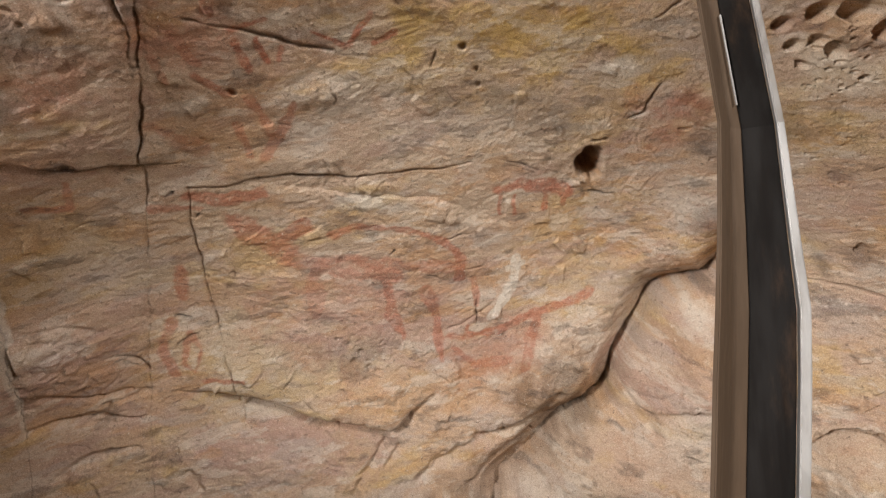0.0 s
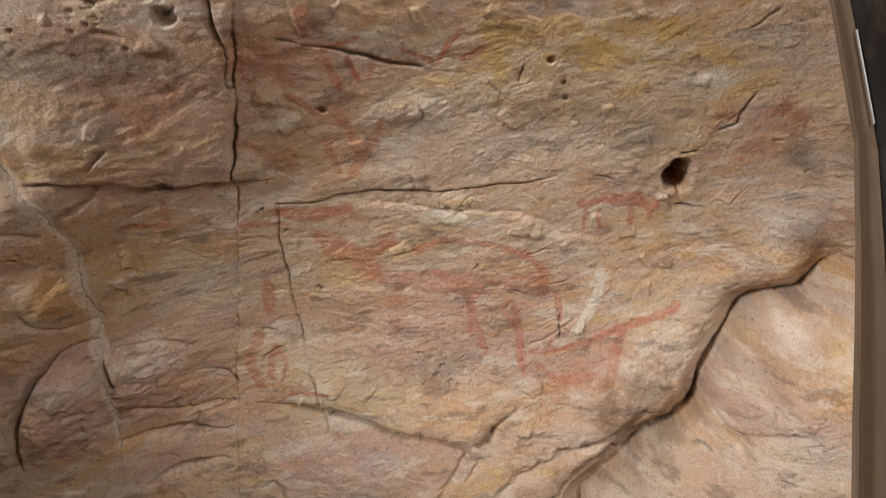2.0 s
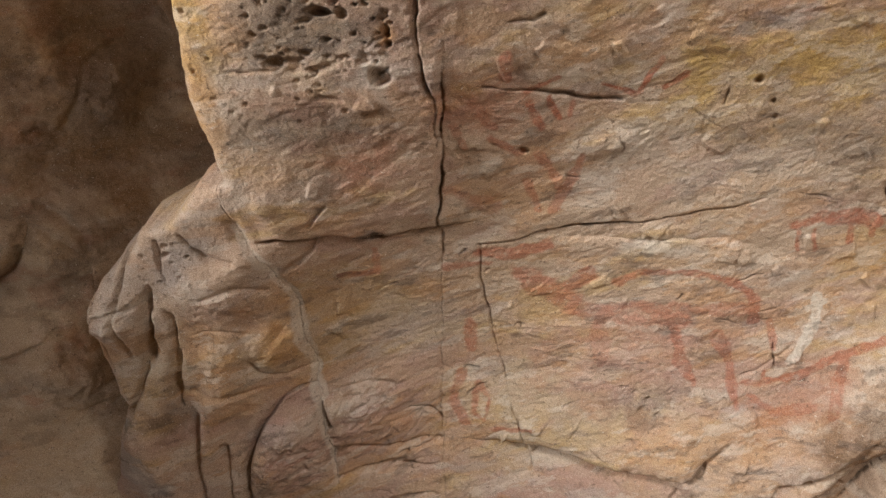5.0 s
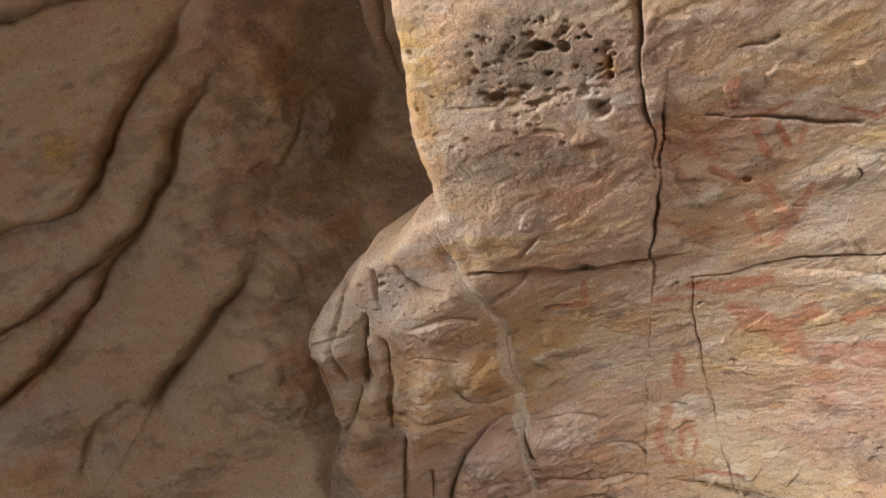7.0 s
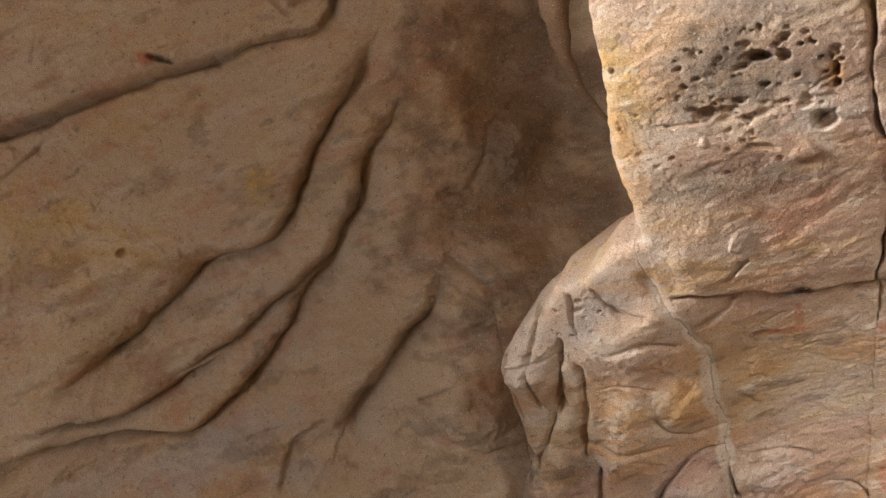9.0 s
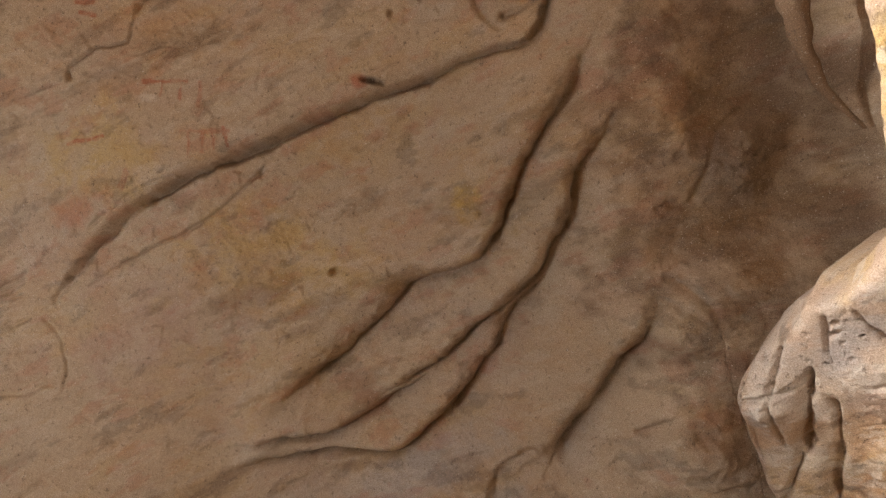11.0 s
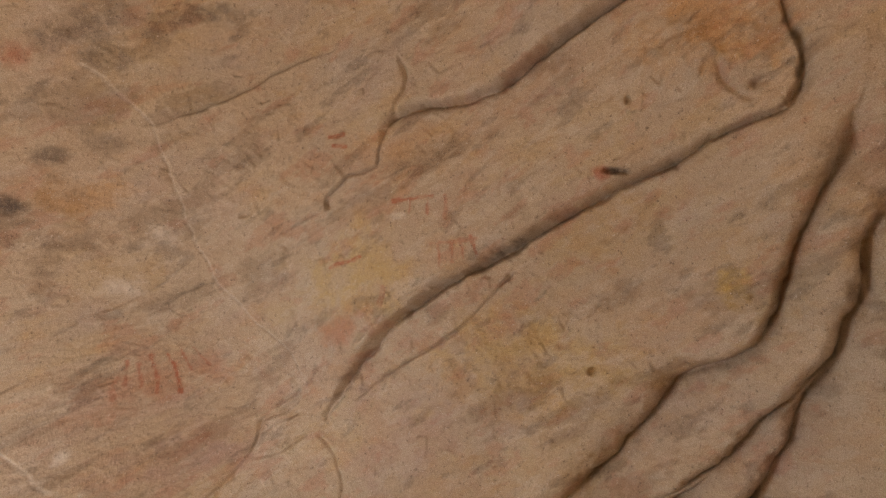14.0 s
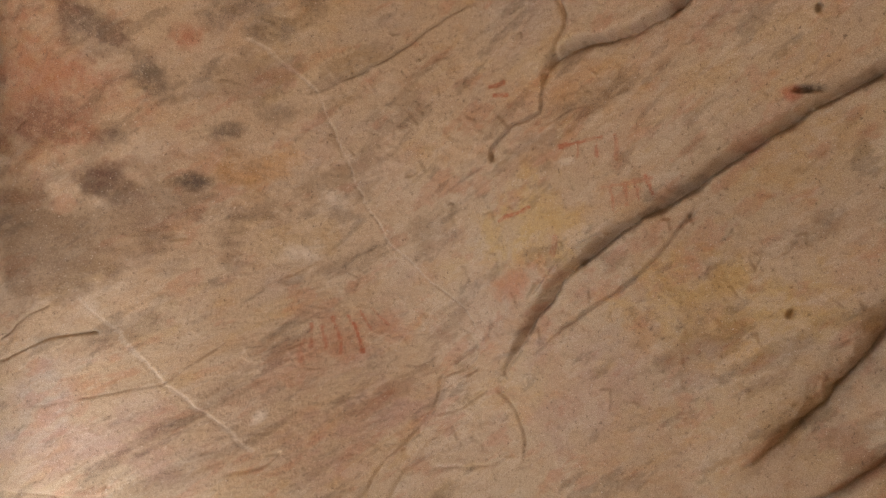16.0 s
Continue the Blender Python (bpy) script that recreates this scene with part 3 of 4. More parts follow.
A.blob(1.570, -0.117, 0.040, 0.065, 20, "soot_dark", 0.5)
A.blob(1.488, -0.193, 0.088, 0.022, -59, "soot_dark", 0.6)
A.groove([(1.458, -0.273), (1.576, -0.265), (1.691, -0.277)], 0.006, 0.02)
A.groove([(1.513, -0.874), (1.554, -0.824), (1.617, -0.780), (1.697, -0.769), (1.795, -0.809)], 0.04, 0.06)
A.bump(1.658, -0.950, 0.135, 0.134, 15, 0.1)
A.hole(1.576, -0.115, 0.020, 0.026, 20, 0.02)
A.groove([(1.370, -0.078), (1.413, -0.017)], 0.006, 0.015)
A.edge([(-1.019, 1.242), (-1.027, 1.087), (-1.022, 1.015), (-1.035, 0.944), (-1.052, 0.857), (-1.065, 0.733), (-1.074, 0.626), (-1.088, 0.535), (-1.115, 0.528), (-1.178, 0.503), (-1.284, 0.439), (-1.360, 0.419), (-1.492, 0.306), (-1.595, 0.221), (-1.644, 0.122), (-1.650, 0.019), (-1.641, -0.089), (-1.637, -0.157), (-1.703, -0.249), (-1.762, -0.349), (-1.925, -0.663), (-2.597, -1.642)])
A.groove([(-0.493, 1.060), (-0.516, 0.928), (-0.539, 0.830), (-0.547, 0.718), (-0.547, 0.655), (-0.584, 0.506)], 0.008, 0.025, 0.5)
A.blob(-0.726, 0.893, 0.169, 0.118, -11, "soot_dark", 0.75)
A.blob(-0.817, 0.656, 0.156, 0.082, -14, "soot_dark", 0.6)
A.blob(-0.848, 0.710, 0.131, 0.046, -13, "red", 0.3)
A.blob(-1.022, 0.437, 0.041, 0.058, -15, "soot_dark", 0.7)
A.bump(-1.021, 0.440, 0.028, 0.033, -15, 0.012)
A.blob(-0.830, 0.266, 0.041, 0.022, -14, "soot_dark", 0.95)
A.hole(-0.640, 0.742, 0.023, 0.025, -13, 0.025)
A.blob(-0.639, 0.747, 0.053, 0.066, -5, "pale", 0.8)
A.blob(-0.638, 0.742, 0.019, 0.020, -13, "soot_dark", 0.9)
A.hole(-0.596, 0.845, 0.008, 0.018, -11, 0.025)
A.hole(-0.601, 0.816, 0.008, 0.009, -12, 0.03)
A.blob(-0.598, 0.836, 0.025, 0.033, -12, "orange", 0.9)
A.hole(-0.996, 0.954, 0.008, 0.008, -8, 0.02)
A.hole(-0.715, 0.910, 0.023, 0.012, -11, 0.03)
A.hole(-0.672, 0.898, 0.013, 0.012, -11, 0.025)
A.hole(-0.847, 0.817, 0.021, 0.010, 16, 0.025)
A.hole(-0.809, 0.803, 0.020, 0.020, 9, 0.015)
A.groove([(-0.953, 0.808), (-0.890, 0.804), (-0.819, 0.791), (-0.723, 0.786)], 0.01, 0.012, 0.3)
A.groove([(-0.796, 0.714), (-0.749, 0.707)], 0.01, 0.012)
A.groove([(-0.942, 0.351), (-0.899, 0.412)], 0.008, 0.012, 0.3)
A.blob(-1.038, 0.729, 0.174, 0.034, -100, "orange", 0.9)
A.blob(-1.003, 0.914, 0.071, 0.132, -9, "ochre", 0.8)
A.blob(-0.942, 0.530, 0.210, 0.087, -0, "orange", 0.35)
A.blob(-0.809, 0.532, 0.102, 0.035, -6, "red", 0.35)
A.groove([(-1.110, 0.448), (-1.102, 0.336), (-1.087, 0.227), (-1.079, 0.120), (-1.114, -0.127), (-1.141, -0.309), (-1.157, -0.499), (-1.197, -0.732)], 0.03, 0.012)
A.stroke([(-1.112, 0.400), (-1.106, 0.326), (-1.085, 0.231)], 0.035, "pale", 0.6)
A.stroke([(-1.085, 0.231), (-1.079, 0.120), (-1.114, -0.127), (-1.141, -0.309)], 0.032, "pale", 0.7)
A.stroke([(-1.141, -0.309), (-1.157, -0.499), (-1.197, -0.732)], 0.016, "pale", 0.7)
A.blob(-1.076, 0.216, 0.048, 0.041, -65, "grey", 0.8)
A.groove([(-1.135, -0.256), (-1.183, -0.251), (-1.235, -0.270), (-1.303, -0.345), (-1.362, -0.441), (-1.401, -0.536), (-1.445, -0.694)], 0.016, 0.04, 0.4)
A.groove([(-1.143, -0.336), (-1.139, -0.452)], 0.02, 0.03, 0.4)
A.groove([(-1.446, -0.216), (-1.492, -0.385), (-1.575, -0.647)], 0.016, 0.03)
A.groove([(-1.426, -0.383), (-1.460, -0.509), (-1.496, -0.673)], 0.014, 0.025)
A.groove([(-1.383, 0.165), (-1.392, 0.057), (-1.453, -0.091), (-1.476, -0.183)], 0.03, 0.05)
A.groove([(-1.398, 0.250), (-1.462, 0.092), (-1.550, -0.073), (-1.635, -0.203)], 0.03, 0.06)
A.groove([(-1.248, -0.063), (-1.246, -0.129), (-1.191, -0.170), (-1.130, -0.174)], 0.015, 0.02)
A.groove([(-1.355, 0.071), (-1.263, 0.067), (-1.218, 0.026)], 0.012, 0.012)
A.groove([(-1.562, 0.260), (-1.606, 0.102), (-1.616, -0.024)], 0.012, 0.015)
A.groove([(-1.444, 0.351), (-1.498, 0.179), (-1.544, 0.015)], 0.014, 0.02)
A.groove([(-1.319, 0.397), (-1.351, 0.244)], 0.012, 0.015)
A.groove([(-1.594, 0.182), (-1.435, 0.204), (-1.406, 0.190)], 0.012, 0.02)
A.bump(-1.167, -0.047, 0.065, 0.096, -26, 0.068)
A.bump(-1.302, -0.041, 0.058, 0.118, -22, 0.068)
A.bump(-1.238, 0.176, 0.114, 0.086, -7, 0.051)
A.bump(-1.277, -0.487, 0.100, 0.203, -30, 0.102)
A.bump(-1.023, -0.459, 0.124, 0.150, -25, 0.085)
A.bump(-1.524, 0.160, 0.081, 0.084, -55, 0.085)
A.bump(-1.624, -0.353, 0.086, 0.289, -11, 0.068)
A.bump(-1.440, -0.323, 0.047, 0.234, -23, 0.051)
A.blob(-1.277, -0.487, 0.112, 0.238, -17, "pink", 0.9)
A.blob(-1.361, -0.223, 0.150, 0.172, -7, "pink", 0.7)
A.blob(-1.022, -0.543, 0.179, 0.204, -14, "pink", 0.8)
A.blob(-1.539, -0.168, 0.096, 0.172, -14, "ochre", 0.5)
A.blob(-1.523, -0.271, 0.068, 0.102, -38, "brown", 0.6)
A.blob(-1.700, -0.399, 0.146, 0.184, -8, "grey", 0.9)
A.blob(-1.267, 0.332, 0.105, 0.116, -1, "grey", 0.8)
A.blob(-1.500, 0.219, 0.086, 0.229, -5, "grey", 0.6)
A.blob(-1.187, 0.113, 0.111, 0.092, -22, "pink", 0.5)
A.blob(-1.167, -0.047, 0.065, 0.084, -26, "orange", 0.7)
A.blob(-1.315, -0.036, 0.072, 0.142, -21, "orange", 0.6)
A.blob(-1.218, -0.211, 0.076, 0.122, -28, "pink", 0.7)
A.blob(-1.006, 0.037, 0.180, 0.147, -25, "ochre", 0.5)
A.groove([(-0.944, -0.502), (-0.869, -0.540), (-0.843, -0.615)], 0.014, 0.02)
A.groove([(-1.063, 0.212), (-0.990, 0.255), (-0.943, 0.307)], 0.012, 0.015, 0.3)
A.groove([(-0.916, 0.178), (-0.873, 0.198)], 0.006, 0.012, 0.4)
A.groove([(-0.940, -0.049), (-0.852, -0.075)], 0.008, 0.012, 0.4)
B.ledge([(-1.192, -0.694), (-1.079, -0.540), (-0.949, -0.366), (-0.762, -0.190), (-0.544, -0.036), (-0.296, 0.095), (-0.104, 0.208), (0.082, 0.305), (0.263, 0.397), (0.436, 0.472), (0.596, 0.559), (0.777, 0.619)], 0.077, 0.025, 0.216)
B.groove([(-1.193, -0.687), (-1.139, -0.611), (-1.014, -0.442), (-0.821, -0.225), (-0.705, -0.140)], 0.03, 0.035)
B.groove([(-0.762, -0.182), (-0.544, -0.031), (-0.296, 0.100), (-0.104, 0.213), (0.082, 0.309), (0.263, 0.401), (0.435, 0.476)], 0.026, 0.06)
B.groove([(0.435, 0.476), (0.596, 0.559), (0.777, 0.619)], 0.02, 0.05)
B.groove([(-1.015, -0.575), (-0.834, -0.436), (-0.555, -0.270), (-0.400, -0.136), (-0.237, 0.047)], 0.012, 0.028)
B.groove([(-0.974, -0.304), (-0.816, -0.160), (-0.702, -0.077), (-0.544, -0.019)], 0.012, 0.02)
B.ledge([(-0.832, 0.605), (-0.787, 0.693), (-0.632, 0.740), (-0.470, 0.735), (-0.263, 0.797), (-0.090, 0.910), (0.053, 0.983), (0.253, 1.079), (0.418, 1.146)], 0.077, 0.015, 0.180)
B.groove([(-0.832, 0.605), (-0.787, 0.693), (-0.632, 0.740), (-0.470, 0.735), (-0.263, 0.797)], 0.01, 0.02)
B.groove([(-0.263, 0.797), (-0.090, 0.910), (0.053, 0.983), (0.253, 1.079), (0.418, 1.146)], 0.025, 0.05)
B.groove([(-0.752, 0.959), (-0.706, 0.834), (-0.764, 0.723), (-0.832, 0.610)], 0.016, 0.025)
B.groove([(-0.832, 0.610), (-0.847, 0.485), (-0.977, 0.446), (-1.079, 0.357), (-1.086, 0.295)], 0.008, 0.016, 0.3)
B.groove([(-0.817, 0.436), (-0.714, 0.481), (-0.583, 0.492)], 0.006, 0.012)
B.groove([(-1.133, 0.281), (-1.299, 0.201), (-1.419, 0.094)], 0.006, 0.012, 0.2)
B.groove([(-1.640, 0.397), (-1.599, 0.443), (-1.543, 0.482)], 0.006, 0.014, 0.2)
B.groove([(0.720, 1.134), (0.742, 1.019), (0.773, 0.903), (0.811, 0.805), (0.816, 0.696), (0.777, 0.623)], 0.03, 0.09)
B.bump(0.488, 0.845, 0.193, 0.117, -6, 0.08)
B.bump(0.931, 0.750, 0.087, 0.103, -10, 0.06)
B.groove([(0.365, 0.856), (0.385, 0.884), (0.446, 0.908)], 0.02, 0.02)
B.groove([(0.667, 0.693), (0.754, 0.740), (0.787, 0.772)], 0.02, 0.03)
B.groove([(0.548, 0.800), (0.591, 0.699), (0.668, 0.655)], 0.02, 0.02)
B.ledge([(0.961, 0.589), (0.949, 0.547), (0.925, 0.452), (0.854, 0.324), (0.806, 0.165), (0.785, 0.059), (0.749, -0.076), (0.710, -0.195), (0.587, -0.291), (0.431, -0.375), (0.359, -0.469), (0.180, -0.683), (0.066, -0.812), (-0.073, -0.941), (-0.230, -1.030)], 0.144, 0.045, 0.180, "r")
B.groove([(0.942, 0.539), (0.925, 0.452), (0.854, 0.324), (0.806, 0.165), (0.785, 0.059), (0.749, -0.076), (0.710, -0.200), (0.587, -0.296), (0.431, -0.380)], 0.03, 0.02)
B.ledge([(1.088, 0.394), (1.056, 0.309), (1.002, 0.200), (1.001, 0.087), (1.001, -0.029), (0.964, -0.097), (0.939, -0.207), (0.831, -0.365), (0.697, -0.499), (0.596, -0.644), (0.423, -0.791), (0.313, -0.898)], 0.133, 0.040, 0.132, "r")
B.groove([(1.004, 0.182), (1.001, 0.087), (1.001, -0.029), (0.965, -0.101), (0.939, -0.211), (0.831, -0.369)], 0.018, 0.025)
B.ledge([(0.956, -0.223), (0.854, -0.389), (0.809, -0.539), (0.735, -0.703), (0.687, -0.795), (0.630, -0.907)], 0.111, 0.035, 0.120, "r")
B.groove([(0.986, 0.123), (1.021, 0.052), (1.022, -0.044), (0.980, -0.094)], 0.012, 0.03)
B.groove([(0.809, 0.061), (0.895, 0.083), (0.944, 0.079)], 0.005, 0.008)
B.bump(-0.192, -0.355, 0.377, 0.242, 18, 0.04)
B.groove([(0.262, 0.144), (0.307, 0.180)], 0.006, 0.01)
B.groove([(-0.241, -0.395), (-0.098, -0.384), (0.046, -0.381)], 0.004, 0.008)
B.groove([(0.106, -0.360), (0.261, -0.358), (0.425, -0.335)], 0.004, 0.008)
B.hole(0.077, -0.369, 0.023, 0.014, 44, 0.03)
B.hole(0.243, 0.689, 0.017, 0.011, -89, 0.03)
B.hole(0.196, 0.433, 0.056, 0.015, -6, 0.03)
B.blob(0.140, 0.426, 0.034, 0.026, 0, "red", 0.76)
B.blob(0.208, 0.431, 0.045, 0.015, -5, "soot_dark", 0.9)
B.hole(-1.466, 0.283, 0.032, 0.013, 20, 0.02)
B.hole(-1.078, 0.320, 0.027, 0.012, -66, 0.02)
B.groove([(-0.050, -0.501), (0.022, -0.459), (0.094, -0.421)], 0.008, 0.012)
B.groove([(-1.895, 0.903), (-1.845, 0.858), (-1.798, 0.777), (-1.734, 0.671)], 0.01, 0.012)
B.stroke([(-1.895, 0.903), (-1.845, 0.858), (-1.798, 0.777), (-1.734, 0.671)], 0.014, "pale", 0.47)
B.groove([(-1.734, 0.671), (-1.706, 0.364), (-1.681, 0.165), (-1.635, -0.044), (-1.502, -0.233), (-1.352, -0.365), (-1.313, -0.473)], 0.008, 0.01)
B.stroke([(-1.734, 0.671), (-1.706, 0.364), (-1.681, 0.165), (-1.635, -0.044), (-1.502, -0.233), (-1.352, -0.365), (-1.313, -0.473)], 0.01, "pale", 0.33)
B.groove([(-1.734, 0.671), (-1.586, 0.731), (-1.446, 0.801), (-1.319, 0.882), (-1.210, 0.938), (-1.027, 1.007)], 0.006, 0.016, 0.3)
B.groove([(-1.832, -0.122), (-1.696, -0.031)], 0.01, 0.016, 0.5)
B.groove([(-2.141, -0.229), (-2.058, -0.162), (-1.967, -0.116), (-1.825, -0.017), (-1.714, 0.087)], 0.008, 0.016, 0.2)
B.groove([(-1.326, -0.582), (-1.403, -0.666), (-1.501, -0.708), (-1.506, -0.794), (-1.534, -0.865), (-1.607, -0.973), (-1.656, -1.052)], 0.025, 0.03)
B.groove([(-1.327, -0.556), (-1.434, -0.642)], 0.014, 0.02, 0.3)
B.groove([(-1.212, -0.752), (-1.102, -0.836), (-1.042, -0.943), (-1.027, -1.028)], 0.01, 0.016)
B.groove([(-1.488, -0.770), (-1.421, -0.718), (-1.318, -0.661)], 0.012, 0.02)
B.groove([(-1.510, -0.865), (-1.391, -0.839), (-1.271, -0.758)], 0.012, 0.015)
B.stroke([(-1.314, -0.500), (-1.421, -0.718), (-1.486, -0.865), (-1.576, -0.996)], 0.07, "pale", 0.28)
B.stroke([(-1.241, -0.755), (-1.330, -0.858), (-1.499, -1.018)], 0.05, "pale", 0.24)
B.blob(0.626, 0.001, 0.056, 0.061, 6, "ochre", 0.95)
B.stroke([(-0.756, 0.334), (-0.573, 0.352)], 0.022, "red", 0.76)
B.stroke([(-0.677, 0.335), (-0.679, 0.280)], 0.012, "red", 0.57)
B.stroke([(-0.599, 0.342), (-0.591, 0.282)], 0.012, "red", 0.57)
B.stroke([(-0.517, 0.355), (-0.505, 0.260)], 0.014, "red", 0.47)
B.stroke([(-0.529, 0.163), (-0.529, 0.067)], 0.01, "red", 0.57)
B.stroke([(-0.479, 0.165), (-0.472, 0.081)], 0.01, "red", 0.57)
B.stroke([(-0.436, 0.174), (-0.424, 0.095)], 0.01, "red", 0.57)
B.stroke([(-0.387, 0.185), (-0.368, 0.114)], 0.014, "red", 0.66)
B.stroke([(-0.567, 0.155), (-0.367, 0.176)], 0.012, "red", 0.47)
B.stroke([(-1.075, 0.040), (-0.914, 0.093)], 0.016, "red", 0.76)
B.stroke([(-1.065, 0.621), (-1.010, 0.629)], 0.016, "red", 0.71)
B.stroke([(-1.050, 0.583), (-0.999, 0.579)], 0.016, "red", 0.71)
B.stroke([(-0.812, -0.109), (-0.794, -0.032)], 0.02, "red", 0.47)
B.blob(-1.028, -0.229, 0.100, 0.065, 20, "red", 0.43)
B.stroke([(-1.972, -0.375), (-1.979, -0.489)], 0.014, "red", 0.66)
B.stroke([(-1.943, -0.392), (-1.934, -0.509)], 0.014, "red", 0.66)
B.stroke([(-1.908, -0.362), (-1.887, -0.541)], 0.016, "red", 0.76)
B.stroke([(-1.858, -0.367), (-1.815, -0.550)], 0.018, "red", 0.85)
B.stroke([(-1.815, -0.352), (-1.788, -0.448)], 0.014, "red", 0.66)
B.stroke([(-1.775, -0.341), (-1.722, -0.431)], 0.014, "red", 0.57)
B.stroke([(-2.001, -0.448), (-2.012, -0.546)], 0.014, "red", 0.57)
B.blob(-1.881, -0.465, 0.192, 0.173, 20, "red", 0.33)
B.blob(-1.552, 0.698, 0.074, 0.038, 33, "red", 0.47)
B.blob(-0.258, -0.180, 0.066, 0.036, -47, "red", 0.38)
B.blob(-0.693, 0.536, 0.391, 0.147, 7, "orange", 0.33)
B.blob(0.172, 0.198, 0.345, 0.133, 17, "ochre", 0.28)
B.blob(-0.918, 0.012, 0.295, 0.186, 22, "ochre", 0.57)
B.blob(-0.192, -0.355, 0.482, 0.202, 9, "ochre", 0.57)
B.blob(0.486, 0.904, 0.244, 0.177, 1, "orange", 0.76)
B.blob(-0.142, 1.008, 0.268, 0.110, 12, "grey", 0.5)
B.blob(-1.510, 0.924, 0.232, 0.115, 29, "grey", 0.4)
B.blob(-0.855, 0.936, 0.211, 0.150, -1, "grey", 0.5)
B.blob(-0.726, 0.271, 0.047, 0.024, 1, "pale", 0.85)
B.blob(-1.806, 0.200, 0.054, 0.088, 1, "pale", 0.57)
B.blob(-1.956, -0.027, 0.050, 0.048, 14, "pale", 0.66)
B.blob(-1.843, 0.592, 0.083, 0.046, 5, "soot_dark", 0.4)
B.blob(-1.870, 1.041, 0.173, 0.071, 24, "soot_dark", 0.6)
B.blob(-1.590, 1.089, 0.160, 0.037, 24, "soot_dark", 0.6)
B.blob(-1.817, -0.842, 0.245, 0.188, 17, "pink", 0.66)
B.blob(-0.720, -0.670, 0.418, 0.259, 14, "pink", 0.47)
B.blob(0.742, -0.601, 0.180, 0.112, 44, "pink", 0.28)
B.groove([(-2.888, -0.367), (-2.708, -0.286), (-2.549, -0.285)], 0.012, 0.025)
B.groove([(-2.883, -0.270), (-2.785, -0.193), (-2.679, -0.143)], 0.012, 0.02)
B.groove([(-2.757, -0.569), (-2.541, -0.555), (-2.374, -0.547), (-2.225, -0.411)], 0.008, 0.016, 0.2)
B.groove([(-2.588, -0.131), (-2.486, -0.297), (-2.374, -0.547), (-2.235, -0.757), (-2.113, -0.910)], 0.008, 0.01)
B.stroke([(-2.588, -0.131), (-2.486, -0.297), (-2.374, -0.547), (-2.235, -0.757), (-2.113, -0.910)], 0.012, "pale", 0.47)
B.groove([(-2.047, -0.928), (-2.079, -0.975), (-2.179, -0.980)], 0.014, 0.02)
for x, y, wide, high, deg, k in ((-2.36, 0.97, 0.10, 0.13, 40, 0.7), (-2.21, 0.77, 0.07, 0.12, 10, 0.75), (-2.36, 0.55, 0.10, 0.06, 35, 0.6),
                                 (-2.46, 0.36, 0.09, 0.10, 20, 0.6), (-2.28, 0.15, 0.12, 0.05, 30, 0.4), (-2.62, 0.62, 0.12, 0.09, 30, 0.5)):
    B.blob(x, y, wide, high, deg, "soot_dark", k)
B.blob(-2.185, 0.337, 0.058, 0.048, -54, "soot_dark", 0.9)
B.blob(-2.049, 0.538, 0.052, 0.034, 8, "soot_dark", 0.7)
B.blob(-1.830, 1.009, 0.086, 0.103, -34, "soot_dark", 0.5)
B.blob(-2.561, 0.773, 0.242, 0.386, 11, "red", 0.52)
B.blob(-2.061, 0.933, 0.057, 0.046, 20, "red", 0.57)
B.blob(-2.393, 0.211, 0.321, 0.233, 10, "brown", 0.5)
B.blob(-2.669, 0.147, 0.214, 0.241, -7, "brown", 0.6)
B.blob(-2.007, 0.361, 0.206, 0.071, 8, "orange", 0.66)
B.blob(-1.975, -0.038, 0.090, 0.053, 28, "pale", 0.57)
B.blob(-2.122, -0.767, 0.025, 0.034, -17, "pale", 0.85)
B.blob(-2.588, -0.736, 0.281, 0.186, -5, "pink", 0.66)
B.blob(-2.757, -0.569, 0.185, 0.189, 6, "grey", 0.6)
B.blob(-1.257, -0.412, 0.437, 0.212, 9, "pink", 0.28)
B.ledge([(-2.904, -0.916), (-2.633, -0.961), (-2.404, -1.028)], 0.033, 0.012, 0.120)
B.groove([(-1.717, -1.164), (-1.671, -1.046), (-1.598, -0.988)], 0.02, 0.03)
B.groove([(-1.473, -1.078), (-1.211, -1.059), (-1.115, -0.999)], 0.02, 0.025)
B.groove([(-1.605, -1.174), (-1.572, -1.075), (-1.494, -1.015)], 0.015, 0.02)
B.stroke([(-1.590, -1.155), (-1.473, -1.078), (-1.223, -1.111)], 0.05, "pale", 0.24)
B.groove([(0.852, -1.132), (0.963, -0.982), (1.072, -0.823), (1.155, -0.644), (1.232, -0.479), (1.290, -0.363), (1.315, -0.195)], 0.06, 0.06)
B.ledge([(1.315, -0.195), (1.291, -0.373), (1.236, -0.481), (1.159, -0.646), (1.077, -0.825), (1.043, -0.933)], 0.09, 0.05, 0.15, "r")
B.bump(1.436, -0.626, 0.140, 0.154, 5, 0.12)
B.bump(1.172, -0.978, 0.196, 0.083, 43, 0.1)
B.bump(1.400, -0.290, 0.084, 0.052, -5, 0.06)
B.groove([(1.293, -0.657), (1.377, -0.588), (1.434, -0.496)], 0.02, 0.03)
B.groove([(1.315, -0.195), (1.404, -0.223), (1.483, -0.254)], 0.02, 0.04)
B.groove([(1.453, -0.747), (1.528, -0.761), (1.594, -0.717)], 0.03, 0.04)
B.bump(1.370, -0.044, 0.097, 0.103, 31, -0.1)
B.bump(1.473, 0.274, 0.074, 0.098, -31, 0.07)
B.groove([(1.267, 0.085), (1.324, 0.122), (1.374, 0.099)], 0.03, 0.03)
